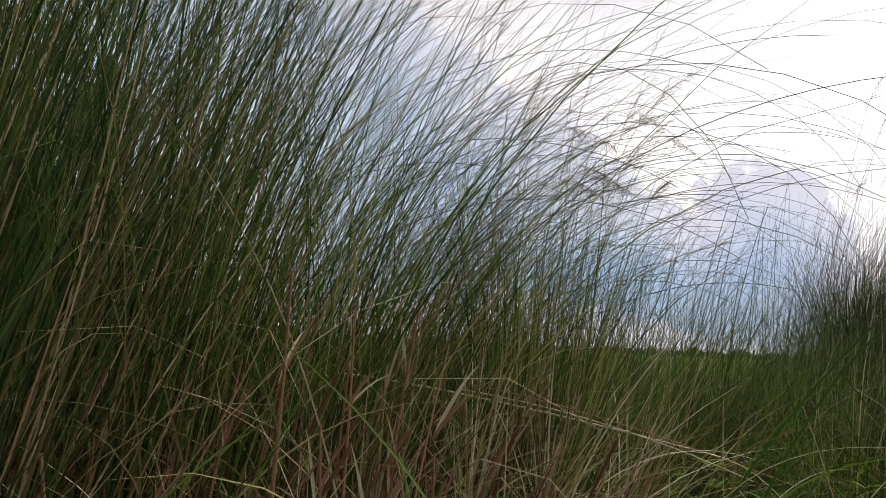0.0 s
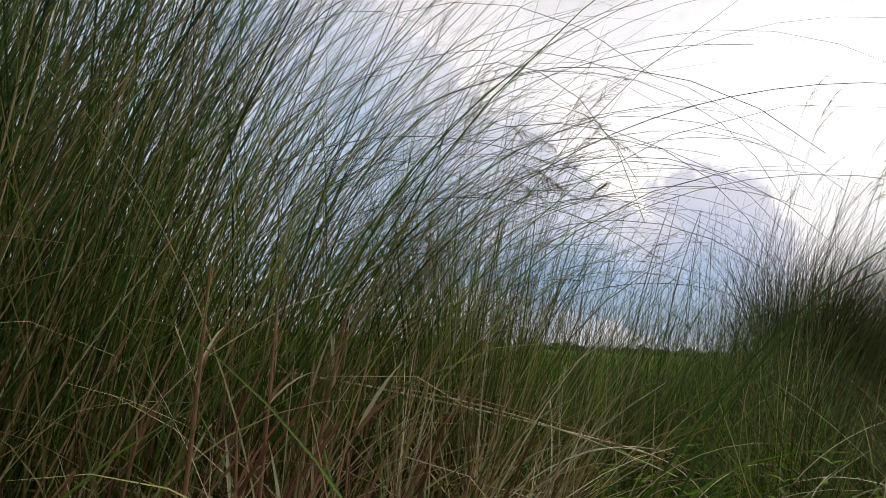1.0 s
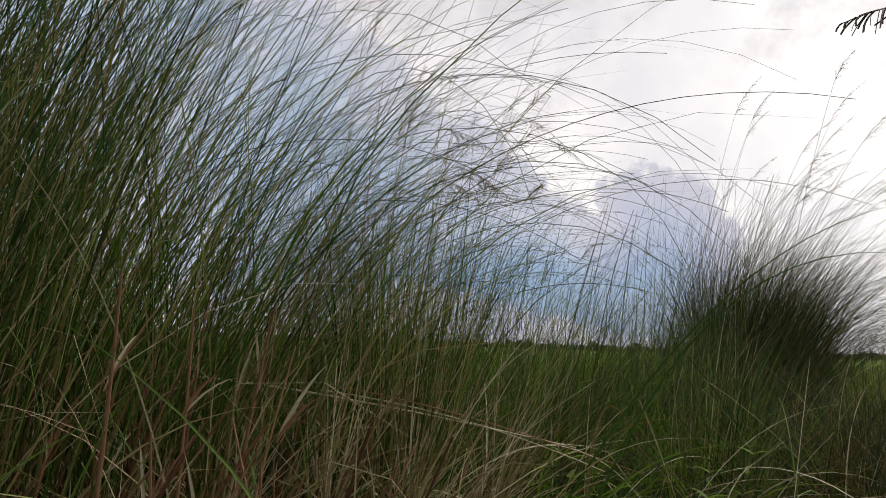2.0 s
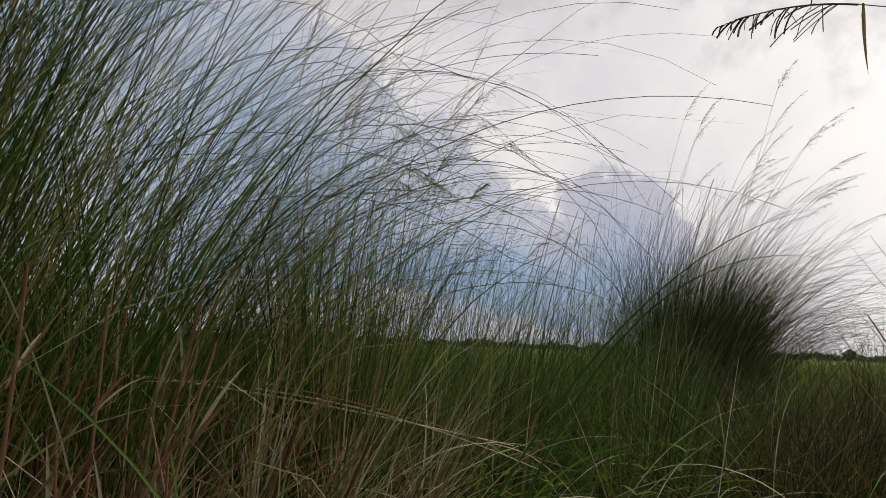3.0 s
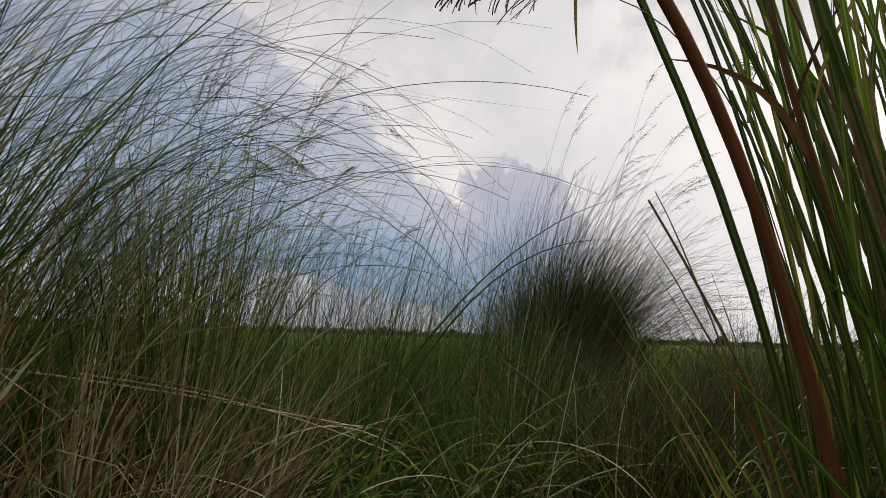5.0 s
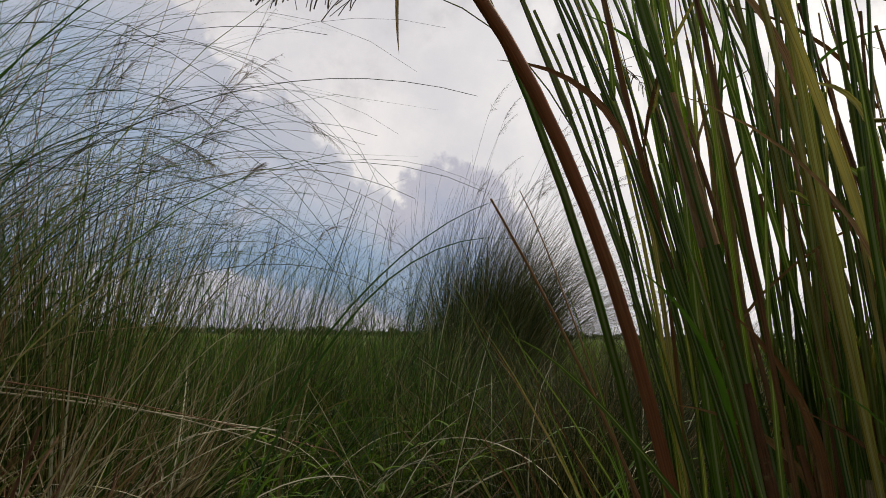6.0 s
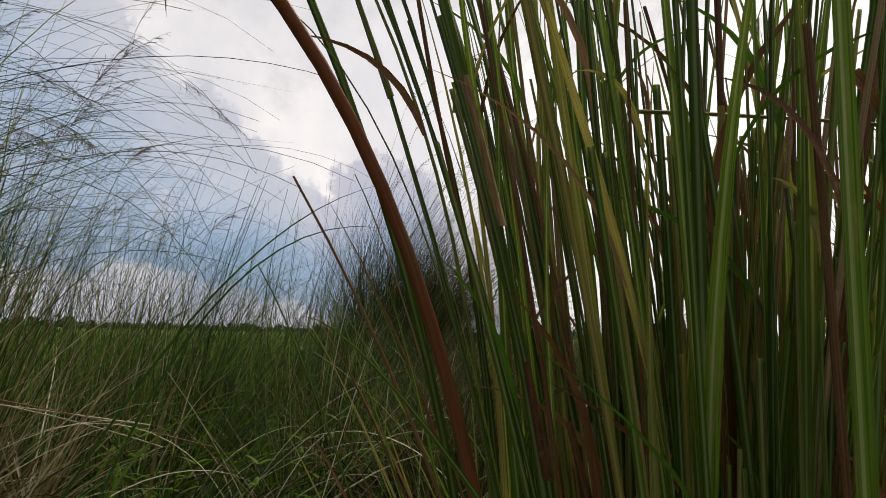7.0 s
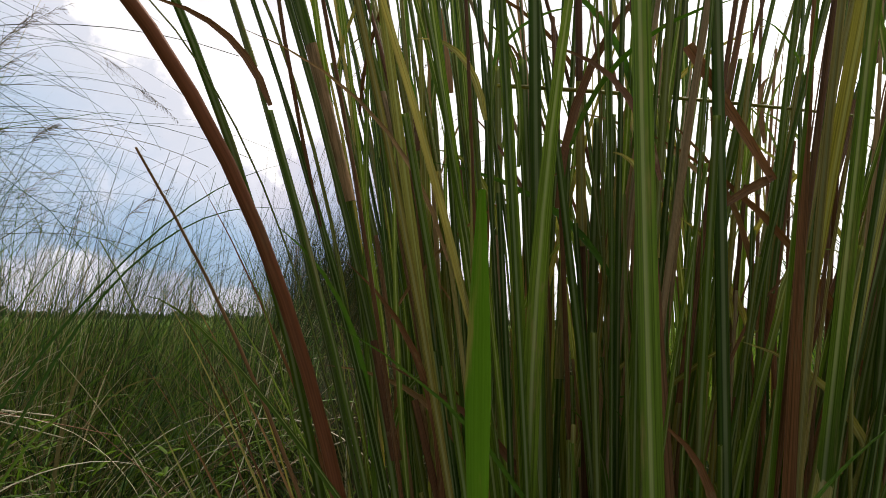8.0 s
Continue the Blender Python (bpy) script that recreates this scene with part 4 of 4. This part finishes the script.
single("stalk", bow((0.10, 1.75, 0.78), (0.5, 1.768, 0.73), (0.90, 1.74, 0.57), 10), 0.005, STRAW, stalk, "stem", (6, 0.9), facing=(0, 0.3, 1))
stalk = thing("fallen_stalk", (0.20, 1.70, 0.0), "rust-brown dead stalk lying across the undergrowth", "dry stalk", "fallen stalks")
single("stalk", bow((0.12, 1.66, 0.80), (0.45, 1.70, 0.75), (1.05, 1.80, 0.55), 10), 0.0045, RUST, stalk, "stem", (6, 0.9), facing=(0, 0.3, 1))
# blades crossing in front of the leaning clumps
leaf = thing("crossing_leaf", (-0.05, 1.30, 0.0), "pale dry leaf crossing in front of the tall clump", "grass leaf", "crossing leaves")
single("leaf_blade", bow((-0.05, 1.30, 0.0), (-0.12, 1.18, 1.02), (-0.63, 1.10, 1.42), 18), 0.0045, STRAW, leaf, facing=(0.2, 0.9, 0.3))
leaf = thing("crossing_leaf", (-0.20, 1.20, 0.0), "pale green leaf crossing in front of the tall clump", "grass leaf", "crossing leaves")
single("leaf_blade", bow((-0.20, 1.20, 0.0), (-0.42, 1.14, 0.75), (-0.555, 1.09, 1.15), 16), 0.006, FADED, leaf, facing=(0.2, 0.9, 0.3))
leaf = thing("crossing_leaf", (-0.95, 1.12, 0.0), "green leaf arching in front of the tall clump", "grass leaf", "crossing leaves")
single("leaf_blade", bow((-0.95, 1.12, 0.0), (-0.72, 1.10, 1.30), (-0.25, 1.19, 1.12), 18), 0.0045, GREEN, leaf, facing=(0.2, 0.5, 0.8))
leaf = thing("crossing_leaf", (-0.98, 1.15, 0.0), "pale green leaf arching in front of the tall clump", "grass leaf", "crossing leaves")
single("leaf_blade", bow((-0.98, 1.15, 0.0), (-0.62, 1.10, 1.22), (-0.15, 1.27, 0.90), 18), 0.0045, FADED, leaf, facing=(0.2, 0.5, 0.8))
# lone dark stalk before the far cloud
stalk = thing("upright_stalk", (1.25, 3.55, 0.0), "lone dark upright grass stalk with a thin tip", "grass stalk", "upright stalks")
single("stalk", bow((1.25, 3.55, 0.0), (1.43, 3.48, 0.95), (1.685, 3.438, 1.765), 14), 0.009, OLIVE, stalk, "wisp", (5, 1.0))
stalk = thing("upright_stalk", (1.15, 2.95, 0.0), "dark upright grass stalk with a thin tip", "grass stalk", "upright stalks")
single("stalk", bow((1.00, 2.95, 0.0), (1.05, 2.90, 0.9), (1.20, 2.85, 1.62), 12), 0.006, OLIVE, stalk, "wisp", (5, 1.0))

# drooping seed heads at the lee of the tall clumps
def make_drooping_heads():
    rng = np.random.default_rng(71)
    for foot, knee, end, length, droop, first in (
            ((0.30, 3.30, 0), (0.55, 3.40, 2.75), (1.30, 3.52, 2.17), 0.36, 0.55, 1.75),
            ((0.15, 3.10, 0), (0.40, 3.20, 2.75), (1.12, 3.40, 2.25), 0.40, 0.50, 1.75),
            ((0.55, 2.28, 0), (0.62, 2.25, 1.05), (0.80, 2.245, 1.44), 0.11, 0.50, 0.45),
            ((0.05, 2.10, 0), (0.15, 2.15, 1.72), (0.52, 2.23, 1.57), 0.20, 0.60, 1.60),
            ((0.10, 2.05, 0), (0.22, 2.12, 1.66), (0.55, 2.20, 1.52), 0.22, 0.55, 1.55),
            ((0.00, 2.00, 0), (0.10, 2.05, 1.60), (0.44, 2.15, 1.49), 0.20, 0.70, 1.50),
            ((-0.10, 2.15, 0), (0.05, 2.20, 1.90), (0.46, 2.25, 1.72), 0.24, 0.60, 1.55)):
        item = thing("flowering_stalk", foot, "arching grass stalk with a drooping brown seed head", "grass stalk", "flowering stalks")
        stalk = single("stalk", bow(foot, knee, end, 22), 0.0045, OLIVE, item, "wisp", (4, 1.0))
        plume(rng, end, math.atan2(end[1] - knee[1], end[0] - knee[0]), length, droop, stalk, 64, 0.075, "feathery brown seed head", first)


make_drooping_heads()

# low bright growth and small weeds in the gap
def make_low_growth():
    rng = np.random.default_rng(91)
    for k in range(9):
        x, y = rng.uniform(0.85, 1.75), rng.uniform(1.15, 1.75)
        item = thing("grass_tussock", (x, y, 0), "short bright yellow-green grass tussock in the gap", "grass tussock", "tussocks of the undergrowth")
        tuft(rng, "blade_mass", 90, (x, y), (0.13, 0.13), (0.25, 0.52), (0.25, 0.2), (0.8, 0.4), (0.003, 0.007), MEADOW, item, None, 0.3, 9)
    for k in range(7):
        x, y = (0.95, 1.95) if k == 0 else (rng.uniform(0.5, 1.5), rng.uniform(1.5, 2.3))
        weed = thing("weed", (x, y, 0), "small weed with paired pale green leaflets", "weed", "weeds")
        lean = rng.uniform(-0.12, 0.12, 2)
        stem = bow((x, y, 0), (x, y, 0.3), (x + lean[0], y + lean[1], rng.uniform(0.46, 0.60)), 10)
        single("stem", stem, 0.003, FADED, weed, "wisp", (5, 1.0))
        for j in range(4, 10):
            for side_sign in (-1, 1):
                way = rng.uniform(-0.4, 0.4) + j * 1.3
                tip = stem[j] + np.array([math.cos(way) * side_sign, math.sin(way) * side_sign, 0.25]) * rng.uniform(0.05, 0.075)
                single("leaflet", bow(stem[j], (stem[j] + tip) / 2 + np.array([0, 0, 0.012]), tip, 6), rng.uniform(0.012, 0.018), MEADOW, weed, "blade", "fold", facing=(0.1, 0.2, 1.0))


make_low_growth()
scene.frame_set(1)
